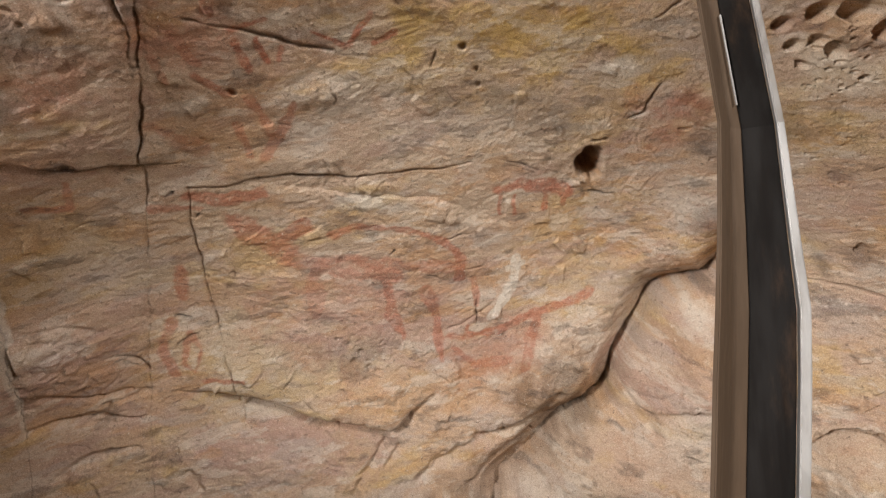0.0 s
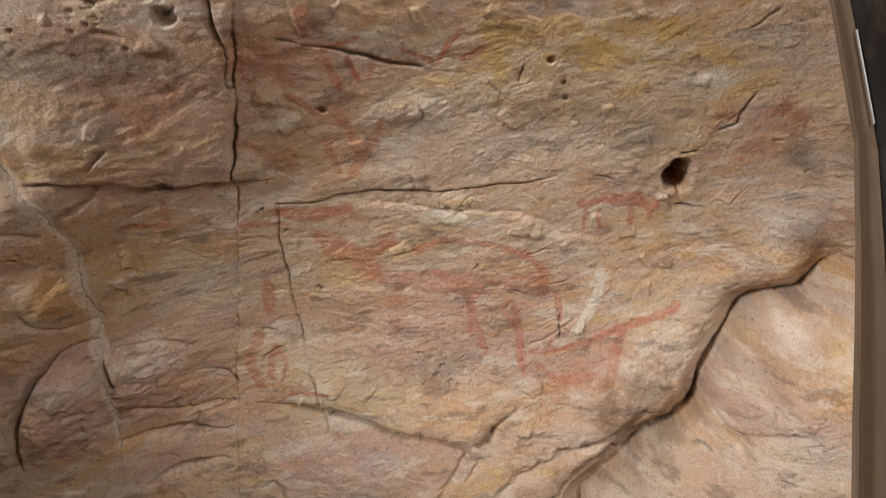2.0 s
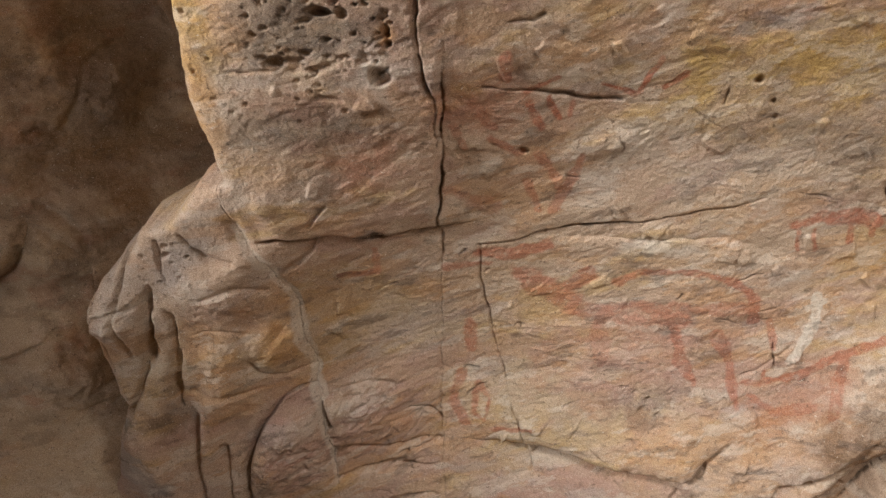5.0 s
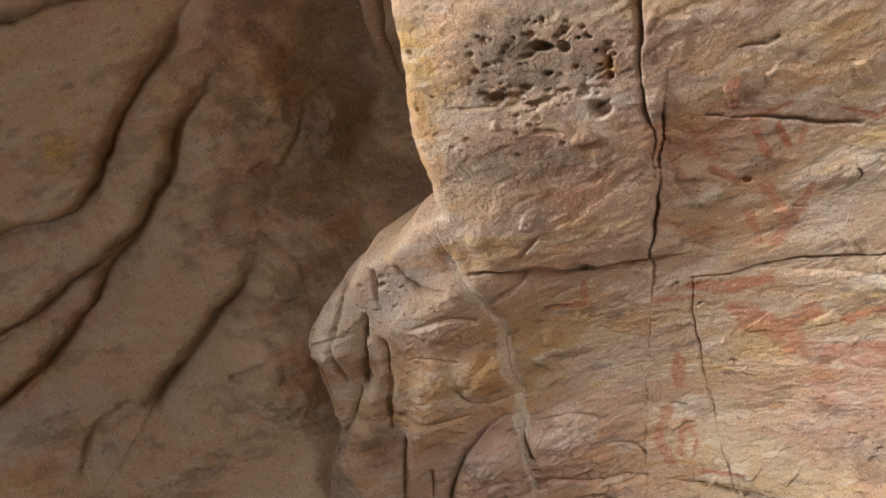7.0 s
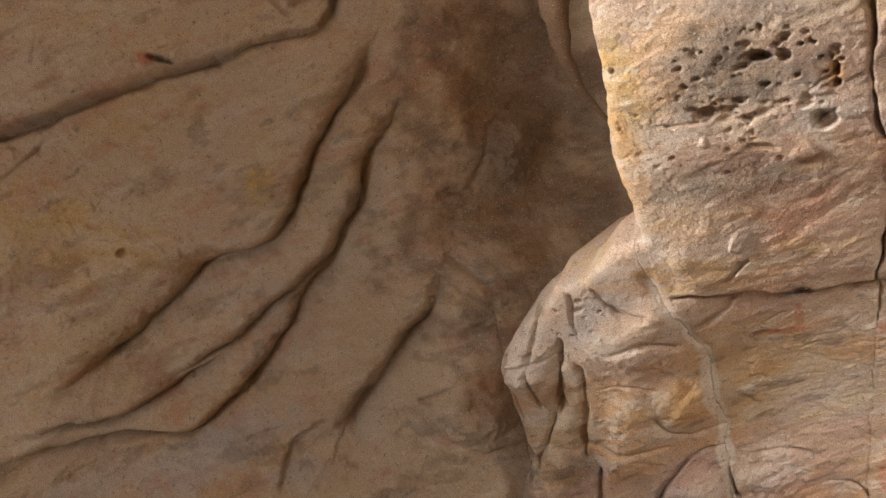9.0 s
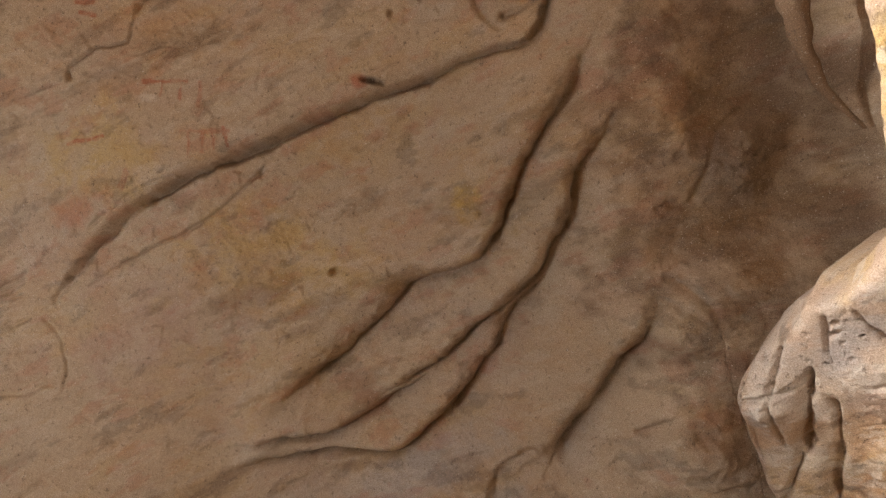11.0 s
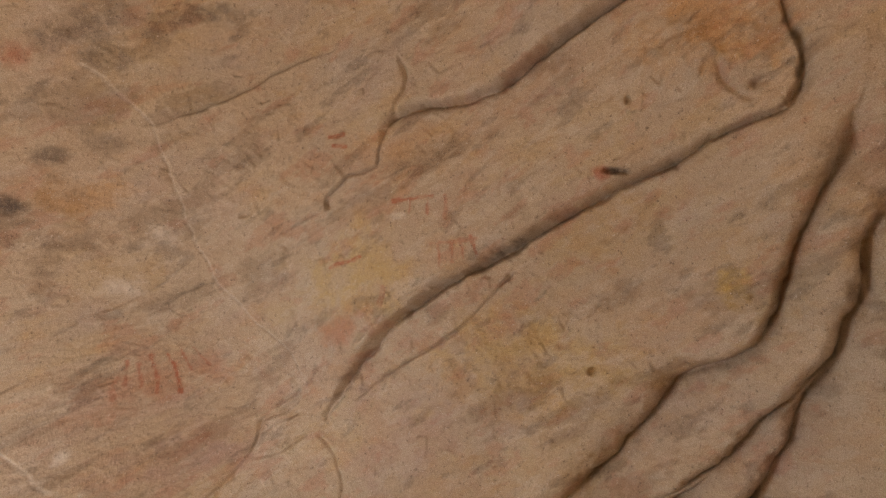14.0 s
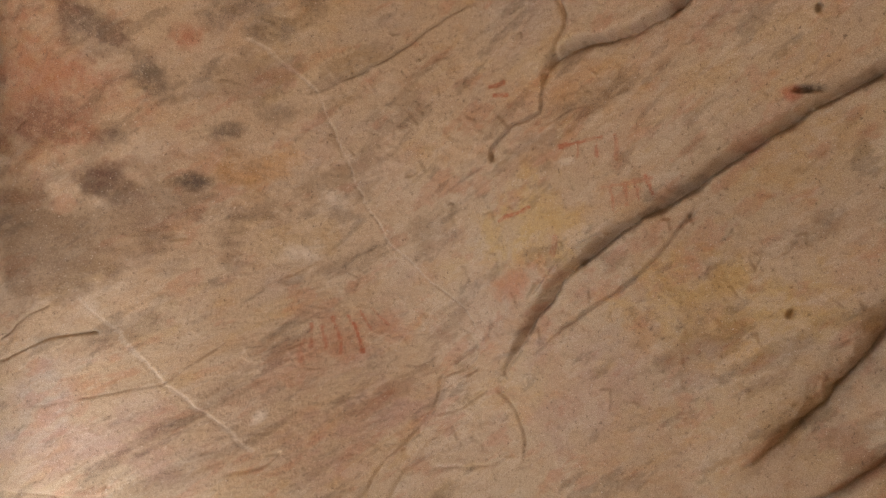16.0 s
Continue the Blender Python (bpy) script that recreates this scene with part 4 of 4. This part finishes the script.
B.ledge([(0.546, -0.724), (0.418, -0.842), (0.171, -1.031), (-0.076, -1.102), (-0.257, -1.172)], 0.088, 0.030, 0.120, "r")
B.groove([(-0.076, -1.102), (0.171, -1.031), (0.418, -0.842), (0.546, -0.724)], 0.03, 0.02)
B.ledge([(0.721, -0.743), (0.582, -0.930), (0.442, -1.073), (0.192, -1.118), (-0.053, -1.187), (-0.235, -1.245)], 0.099, 0.030, 0.120, "r")
B.groove([(-0.053, -1.187), (0.192, -1.118), (0.442, -1.073), (0.582, -0.930), (0.721, -0.743)], 0.03, 0.02)
B.groove([(-0.018, -1.301), (0.187, -1.185), (0.384, -1.133)], 0.03, 0.03)
B.blob(0.607, -1.060, 0.339, 0.097, 37, "grey", 0.9)
B.blob(0.910, -1.076, 0.184, 0.061, 43, "grey", 0.7)
B.blob(0.190, -1.274, 0.339, 0.056, 20, "grey", 0.6)
B.blob(1.476, 0.257, 0.116, 0.120, -23, "grey", 0.4)
B.blob(1.611, -0.039, 0.115, 0.072, 56, "orange", 0.57)
A.pits(-0.733, 0.869, 0.158, 0.107, -11, 110, 0.006, 0.014)
A.pits(-0.852, 0.769, 0.188, 0.103, -12, 50, 0.005, 0.01)
A.pits(-1.433, 0.293, 0.215, 0.114, 32, 50, 0.007, 0.012)
A.pits(-1.240, 0.131, 0.166, 0.114, 13, 30, 0.006, 0.01)
MOUND = A.region([(-1.107, 0.476), (-1.107, 0.428), (-1.103, 0.332), (-1.087, 0.227), (-1.079, 0.120), (-1.114, -0.127), (-1.141, -0.309), (-1.157, -0.499), (-1.197, -0.732), (-1.330, -1.417), (-1.714, -2.953), (-2.283, 0.618), (-1.100, 0.614)])
A.pits(-0.105, -0.639, 0.127, 0.085, -3, 40, 0.003, 0.008)
A.pits(0.544, 0.265, 0.186, 0.104, -16, 40, 0.003, 0.008)
A.pits(0.209, 0.372, 0.177, 0.081, -4, 40, 0.003, 0.007)
BLOCK = A.region([(1.760, 0.053), (1.320, -0.162), (1.243, -0.392), (1.158, -0.432), (1.050, -0.490), (1.006, -0.595), (0.917, -0.750), (0.874, -0.872), (0.789, -0.958), (0.660, -1.027), (0.529, -1.154), (0.420, -1.264), (0.334, -1.494), (0.331, -3.035), (3.739, -2.352), (2.363, 0.180)])
A.pits(1.374, 0.262, 0.112, 0.287, 12, 80, 0.004, 0.01)
A.pits(1.274, 0.525, 0.096, 0.111, 6, 40, 0.006, 0.014)
COBBLE = A.region([(1.513, -0.878), (1.554, -0.824), (1.617, -0.780), (1.697, -0.769), (1.795, -0.809), (1.870, -0.913), (1.936, -1.219), (1.486, -1.307), (1.489, -1.016)])
HEAP = B.region([(1.315, -0.195), (1.291, -0.373), (1.236, -0.481), (1.159, -0.646), (1.077, -0.825), (1.043, -0.933), (0.957, -1.096), (0.878, -1.302), (0.923, -1.907), (2.072, -1.970), (1.744, -0.922), (1.538, -0.407), (1.483, -0.254), (1.400, -0.203)])
B.bump(1.523, 0.367, 0.079, 0.149, 10, 0.05)
B.bump(1.471, -0.086, 0.091, 0.092, 31, 0.04)
B.groove([(1.372, 0.118), (1.408, 0.239), (1.415, 0.364), (1.509, 0.463)], 0.03, 0.03)
A.bump(-1.292, -0.201, 0.075, 0.097, -8, 0.04)
A.bump(-1.213, -0.638, 0.067, 0.132, -7, 0.04)
A.bump(-1.125, 0.277, 0.071, 0.049, 20, 0.03)
A.bump(-1.400, -0.010, 0.045, 0.139, -16, 0.035)
A.groove([(-1.279, 0.187), (-1.182, 0.205), (-1.125, 0.163)], 0.02, 0.02)
A.groove([(-1.424, -0.124), (-1.346, -0.177), (-1.258, -0.190)], 0.02, 0.02)
A.groove([(-1.089, -0.310), (-1.011, -0.324), (-0.924, -0.395)], 0.02, 0.018)
A.groove([(-1.131, -0.570), (-1.007, -0.659), (-0.899, -0.675)], 0.025, 0.025)
A.groove([(-1.123, -0.714), (-0.990, -0.798), (-0.877, -0.809)], 0.02, 0.02)
A.groove([(-1.250, 0.407), (-1.224, 0.323), (-1.151, 0.285)], 0.015, 0.02)
A.groove([(-0.998, -0.718), (-0.912, -0.704), (-0.859, -0.699)], 0.03, 0.02)
A.groove([(-1.197, -0.713), (-1.051, -0.743), (-0.892, -0.825)], 0.03, 0.03)
A.groove([(-1.172, -0.976), (-1.062, -0.921), (-0.904, -0.933)], 0.03, 0.025)
A.groove([(-0.760, -1.067), (-0.727, -1.193)], 0.03, 0.02)
A.bump(-0.720, -0.614, 0.096, 0.122, -12, 0.02)
A.groove([(0.108, -1.180), (0.285, -1.052), (0.462, -0.992)], 0.04, 0.03)
A.groove([(0.287, -1.225), (0.419, -1.117), (0.573, -1.051)], 0.04, 0.03)
A.groove([(0.874, -0.910), (1.016, -0.849), (1.151, -0.783)], 0.02, 0.02)
A.groove([(0.936, -0.825), (1.037, -0.789), (1.095, -0.719)], 0.015, 0.015)
A.groove([(0.896, -0.811), (0.976, -0.875), (1.014, -0.924)], 0.02, 0.02)
B.bump(1.476, 0.324, 0.087, 0.126, 33, 0.07)
B.bump(1.273, 0.339, 0.091, 0.134, 45, 0.06)
B.bump(1.415, -0.280, 0.112, 0.069, 44, 0.06)
B.groove([(1.322, -0.124), (1.426, -0.167), (1.489, -0.248)], 0.03, 0.04)
B.groove([(1.236, -0.832), (1.328, -0.626), (1.377, -0.583)], 0.03, 0.03)
B.groove([(1.076, -0.859), (1.177, -0.652), (1.269, -0.457)], 0.03, 0.03)
B.groove([(0.976, -1.108), (1.064, -0.942), (1.114, -0.824)], 0.04, 0.04)
B.groove([(0.851, -1.171), (0.874, -1.014), (0.989, -0.854)], 0.03, 0.03)
# recess hollowed deeper than measured, so that less light gets in
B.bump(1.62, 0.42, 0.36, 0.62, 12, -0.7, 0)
# shade of the recess painted on as a dark brown patch
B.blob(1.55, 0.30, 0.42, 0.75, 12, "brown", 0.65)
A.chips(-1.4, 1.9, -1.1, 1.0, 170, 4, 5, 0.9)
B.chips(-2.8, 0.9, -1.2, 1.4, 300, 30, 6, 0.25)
for face, slant, k in ((A, 4, 0.9), (B, 32, 0.38)):
    face.mottle("pale", 9, 22, slant, 0.25, 0.7, 0.45 * k, 61)
    face.mottle("pink", 3, 6, slant, 0.15, 0.8, 0.6 * k, 62)
    face.mottle("ochre", 3, 7, slant, 0.2, 0.8, 0.5 * k, 63)
    face.mottle("grey", 5, 12, slant, 0.25, 0.8, 0.5 * k, 64)
    face.mottle("orange", 4, 9, slant, 0.3, 0.8, 0.5 * k, 65)
B.mottle("brown", 3, 9, 32, 0.3, 0.9, 0.3, 66)
B.mottle("red", 6, 14, 32, 0.45, 0.9, 0.25, 67)
A.mottle("soot_dark", 8, 20, 4, 0.55, 0.95, 0.5, 68)
B.mottle("soot_dark", 6, 16, 32, 0.6, 1.0, 0.35, 69)
PANEL = "tan sandstone rock panel with faded red pigment, cracks and soot stains"
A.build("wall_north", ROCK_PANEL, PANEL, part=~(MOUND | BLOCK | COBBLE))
A.build("rock_outcrop", ROCK_PANEL, "lumpy pink and grey sandstone outcrop beside the painted panel", part=MOUND, kind="thing")
A.build("rock_block", ROCK_PANEL, "pale tan sandstone block under the panel's edge", part=BLOCK & ~COBBLE, kind="thing")
A.build("boulder", ROCK_PANEL, "rounded tan sandstone boulder behind the steel post", part=COBBLE, kind="thing")
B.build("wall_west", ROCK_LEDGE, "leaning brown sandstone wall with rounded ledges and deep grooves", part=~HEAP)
B.build("boulder", ROCK_LEDGE, "brown sandstone boulder in the recess, partly darkened by painted shade", part=HEAP, kind="thing")

# ---- steel post ----
def part(name, bm, material, parent, label=""):
    me = bpy.data.meshes.new(name)
    bm.to_mesh(me)
    bm.free()
    me.materials.append(material)
    ob = new(name, me)
    ob.parent = parent
    return tagged(ob, label)


def strip(path, profile, bevel=0.0015):
    """A bar with a closed profile (x, y) swept up along a path of (x, y, z, scale)."""
    bm = bmesh.new()
    rings = []
    for px, py, pz, s in path:
        rings.append([bm.verts.new((px + s * x, py + s * y, pz)) for x, y in profile])
    n = len(profile)
    for r0, r1 in zip(rings, rings[1:]):
        for i in range(n):
            bm.faces.new((r0[i], r0[(i + 1) % n], r1[(i + 1) % n], r1[i]))
    bm.faces.new(rings[0][::-1])
    bm.faces.new(rings[-1])
    bmesh.ops.recalc_face_normals(bm, faces=bm.faces[:])
    bmesh.ops.bevel(bm, geom=[e for e in bm.edges if e.calc_face_angle(0) > 0.6], offset=bevel, segments=2, affect="EDGES")
    return bm


post = tagged(new("steel_post"), "bent dark steel channel post with its edge sheen in the colour", "post")
LINE = [(0.258, 0.775, 0.0, 1), (0.263, 0.775, 1.385, 1), (0.270, 0.765, 1.52, 1.0), (0.275, 0.758, 1.60, 0.97), (0.281, 0.752, 1.70, 0.83),
        (0.287, 0.749, 1.82, 0.70), (0.255, 0.707, 1.953, 0.64), (0.15, 0.60, 2.40, 0.62), (0.02, 0.46, 3.0, 0.62), (-0.2, 0.24, 4.1, 0.62)]
part("web", strip(LINE, [(0.058, 0.036), (0.104, 0.010), (0.107, 0.016), (0.060, 0.044)]), STEEL_SHADED, post)
part("flange", strip(LINE, [(0.0, -0.004), (0.006, -0.006), (0.016, 0.004), (0.034, 0.026), (0.058, 0.036), (0.060, 0.044), (0.030, 0.034)]), RUST_LIT, post, "brown rusted flange, its lit tone in the colour")
part("lip", strip(LINE, [(0.104, 0.0), (0.116, -0.004), (0.117, 0.012), (0.107, 0.016)]), STEEL_SHEEN, post, "steel lip with its sheen painted bright")
# bright raised strips stand in for the light slits in the web
for k in (0, 1, 2):
    z0, z1, a, s0, s1 = ((1.845, 1.945, 0.052, 0.69, 0.645), (1.60, 1.66, 0.078, 0.96, 0.88), (1.475, 1.53, 0.080, 1.0, 1.0))[k]
    x0, x1 = ((0.281, 0.257), (0.275, 0.279), (0.268, 0.271))[k]
    y0, y1 = ((0.741, 0.710), (0.758, 0.754), (0.768, 0.764))[k]
    part("slit_strip", strip([(x0, y0, z0, s0), (x1, y1, z1, s1)], [(a, 0.0265), (a + 0.0025, 0.0255), (a + 0.003, 0.030), (a, 0.031)], 0.0004), STEEL_SHEEN, post)


def unstained(me):
    for attr in ("stain", "tone"):
        layer = me.color_attributes.new(attr, "FLOAT_COLOR", "POINT")
        layer.data.foreach_set("color", np.zeros(4 * len(me.vertices), np.float32))


def horn(points, radii, n=14):
    """A tapering curved spike of rock."""
    bm = bmesh.new()
    rings = []
    fine = []
    for k in range(len(points) - 1):
        for q in range(6):
            w = q / 6
            fine.append((Vector(points[k]).lerp(Vector(points[k + 1]), w), radii[k] * (1 - w) + radii[k + 1] * w))
    fine.append((Vector(points[-1]), radii[-1]))
    for c, r in fine:
        ring = []
        for i in range(n):
            a = 2 * math.pi * i / n
            d = Vector((math.cos(a), 0.8 * math.sin(a), 0.25 * math.sin(a)))
            ring.append(bm.verts.new(c + d * r * (1 + 0.35 * noise.noise((c + d * r) * 22))))
        rings.append(ring)
    for a, b in zip(rings, rings[1:]):
        for i in range(n):
            bm.faces.new((a[i], a[(i + 1) % n], b[(i + 1) % n], b[i]))
    bm.faces.new(rings[0][::-1])
    bm.faces.new(rings[-1])
    bmesh.ops.recalc_face_normals(bm, faces=bm.faces[:])
    for f in bm.faces:
        f.smooth = True
    me = bpy.data.meshes.new("rock_flake")
    bm.to_mesh(me)
    bm.free()
    unstained(me)
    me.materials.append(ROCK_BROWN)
    return tagged(new("rock_flake", me), "thin brown sandstone flake hanging beside the panel's edge", "rock")


horn([(-1.676, 1.631, 3.199), (-1.687, 1.71, 3.046), (-1.707, 1.771, 2.941), (-1.716, 1.855, 2.86), (-1.721, 1.956, 2.802), (-1.644, 2.064, 2.691)], (0.085, 0.062, 0.038, 0.027, 0.02, 0.007))

# ---- ground, and slabs added out of view to block light ----
def sheet(name, x0, x1, y0, y1, z, n, amp, material, label):
    bm = bmesh.new()
    grid = [[bm.verts.new((x0 + (x1 - x0) * i / n, y0 + (y1 - y0) * j / n, z)) for i in range(n + 1)] for j in range(n + 1)]
    for row in grid:
        for v in row:
            v.co.z += amp * noise.fractal(v.co * 0.6, 1.0, 2.0, 5)
    for j in range(n):
        for i in range(n):
            bm.faces.new((grid[j][i], grid[j][i + 1], grid[j + 1][i + 1], grid[j + 1][i]))
    for f in bm.faces:
        f.smooth = True
    me = bpy.data.meshes.new(name)
    bm.to_mesh(me)
    bm.free()
    me.materials.append(material)
    return tagged(new(name, me), label, kind="structure")


sheet("ground", -1500, 1500, -1500, 1500, -0.02, 150, 0.0, GROUND, "dry sandy ground")


def roof_slab(name, corners, z, thick, n, amp, material, label):
    x0, x1, y0, y1 = corners
    bm = bmesh.new()
    layers = []
    for side in (0, 1):
        rows = []
        for j in range(n + 1):
            row = []
            for i in range(n + 1):
                v = Vector((x0 + (x1 - x0) * i / n, y0 + (y1 - y0) * j / n, z + side * thick))
                v.z += amp * noise.fractal(v * 0.7, 1.0, 2.0, 6)
                row.append(bm.verts.new(v))
            rows.append(row)
        layers.append(rows)
    for rows in layers:
        for j in range(n):
            for i in range(n):
                bm.faces.new((rows[j][i], rows[j][i + 1], rows[j + 1][i + 1], rows[j + 1][i]))
    low, top = layers
    ring = lambda g: [g[0][i] for i in range(n)] + [g[j][n] for j in range(n)] + [g[n][n - i] for i in range(n)] + [g[n - j][0] for j in range(n)]
    a, b = ring(low), ring(top)
    for k in range(len(a)):
        bm.faces.new((a[k], a[(k + 1) % len(a)], b[(k + 1) % len(b)], b[k]))
    bmesh.ops.recalc_face_normals(bm, faces=bm.faces[:])
    for f in bm.faces:
        f.smooth = True
    me = bpy.data.meshes.new(name)
    bm.to_mesh(me)
    bm.free()
    unstained(me)
    me.materials.append(material)
    return tagged(new(name, me), label, kind="structure")


# unseen roof added to close the place above and block the sky
roof_slab("added_ceiling", (-7.5, 5.5, -1.7, 5.0), 4.5, 1.2, 60, 0.25, ROCK_LEDGE, "added sandstone roof slab, out of view, that blocks the sky")
# unseen slab added to block the east lamp; dark to cut its bounce
east = roof_slab("lamp_blocker_east", (-2.9, 2.2, -6.5, -1.25), 0, 0.7, 40, 0.06, ROCK_BROWN, "added brown sandstone slab, out of view, that blocks the east lamp")
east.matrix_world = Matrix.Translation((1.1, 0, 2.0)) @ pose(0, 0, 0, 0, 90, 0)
# unseen slab added to keep the west lamp off recess and west wall
west = roof_slab("lamp_blocker_west", (-9.0, -3.86, -0.5, 4.9), 0, 0.5, 40, 0.06, ROCK_LEDGE, "added sandstone slab, out of view, that keeps the west lamp off the recess")
west.matrix_world = pose(0, -1.8, 0, 90, 0, 0)
# unseen low slab added so that the panel darkens towards its foot
south = roof_slab("lamp_blocker_low", (-3.8, -1.2, -0.5, 1.5), 0, 0.4, 40, 0.06, ROCK_LEDGE, "added low sandstone slab, out of view, that dims the panel's foot")
south.matrix_world = pose(0, -1.9, 0, 90, 0, 0)
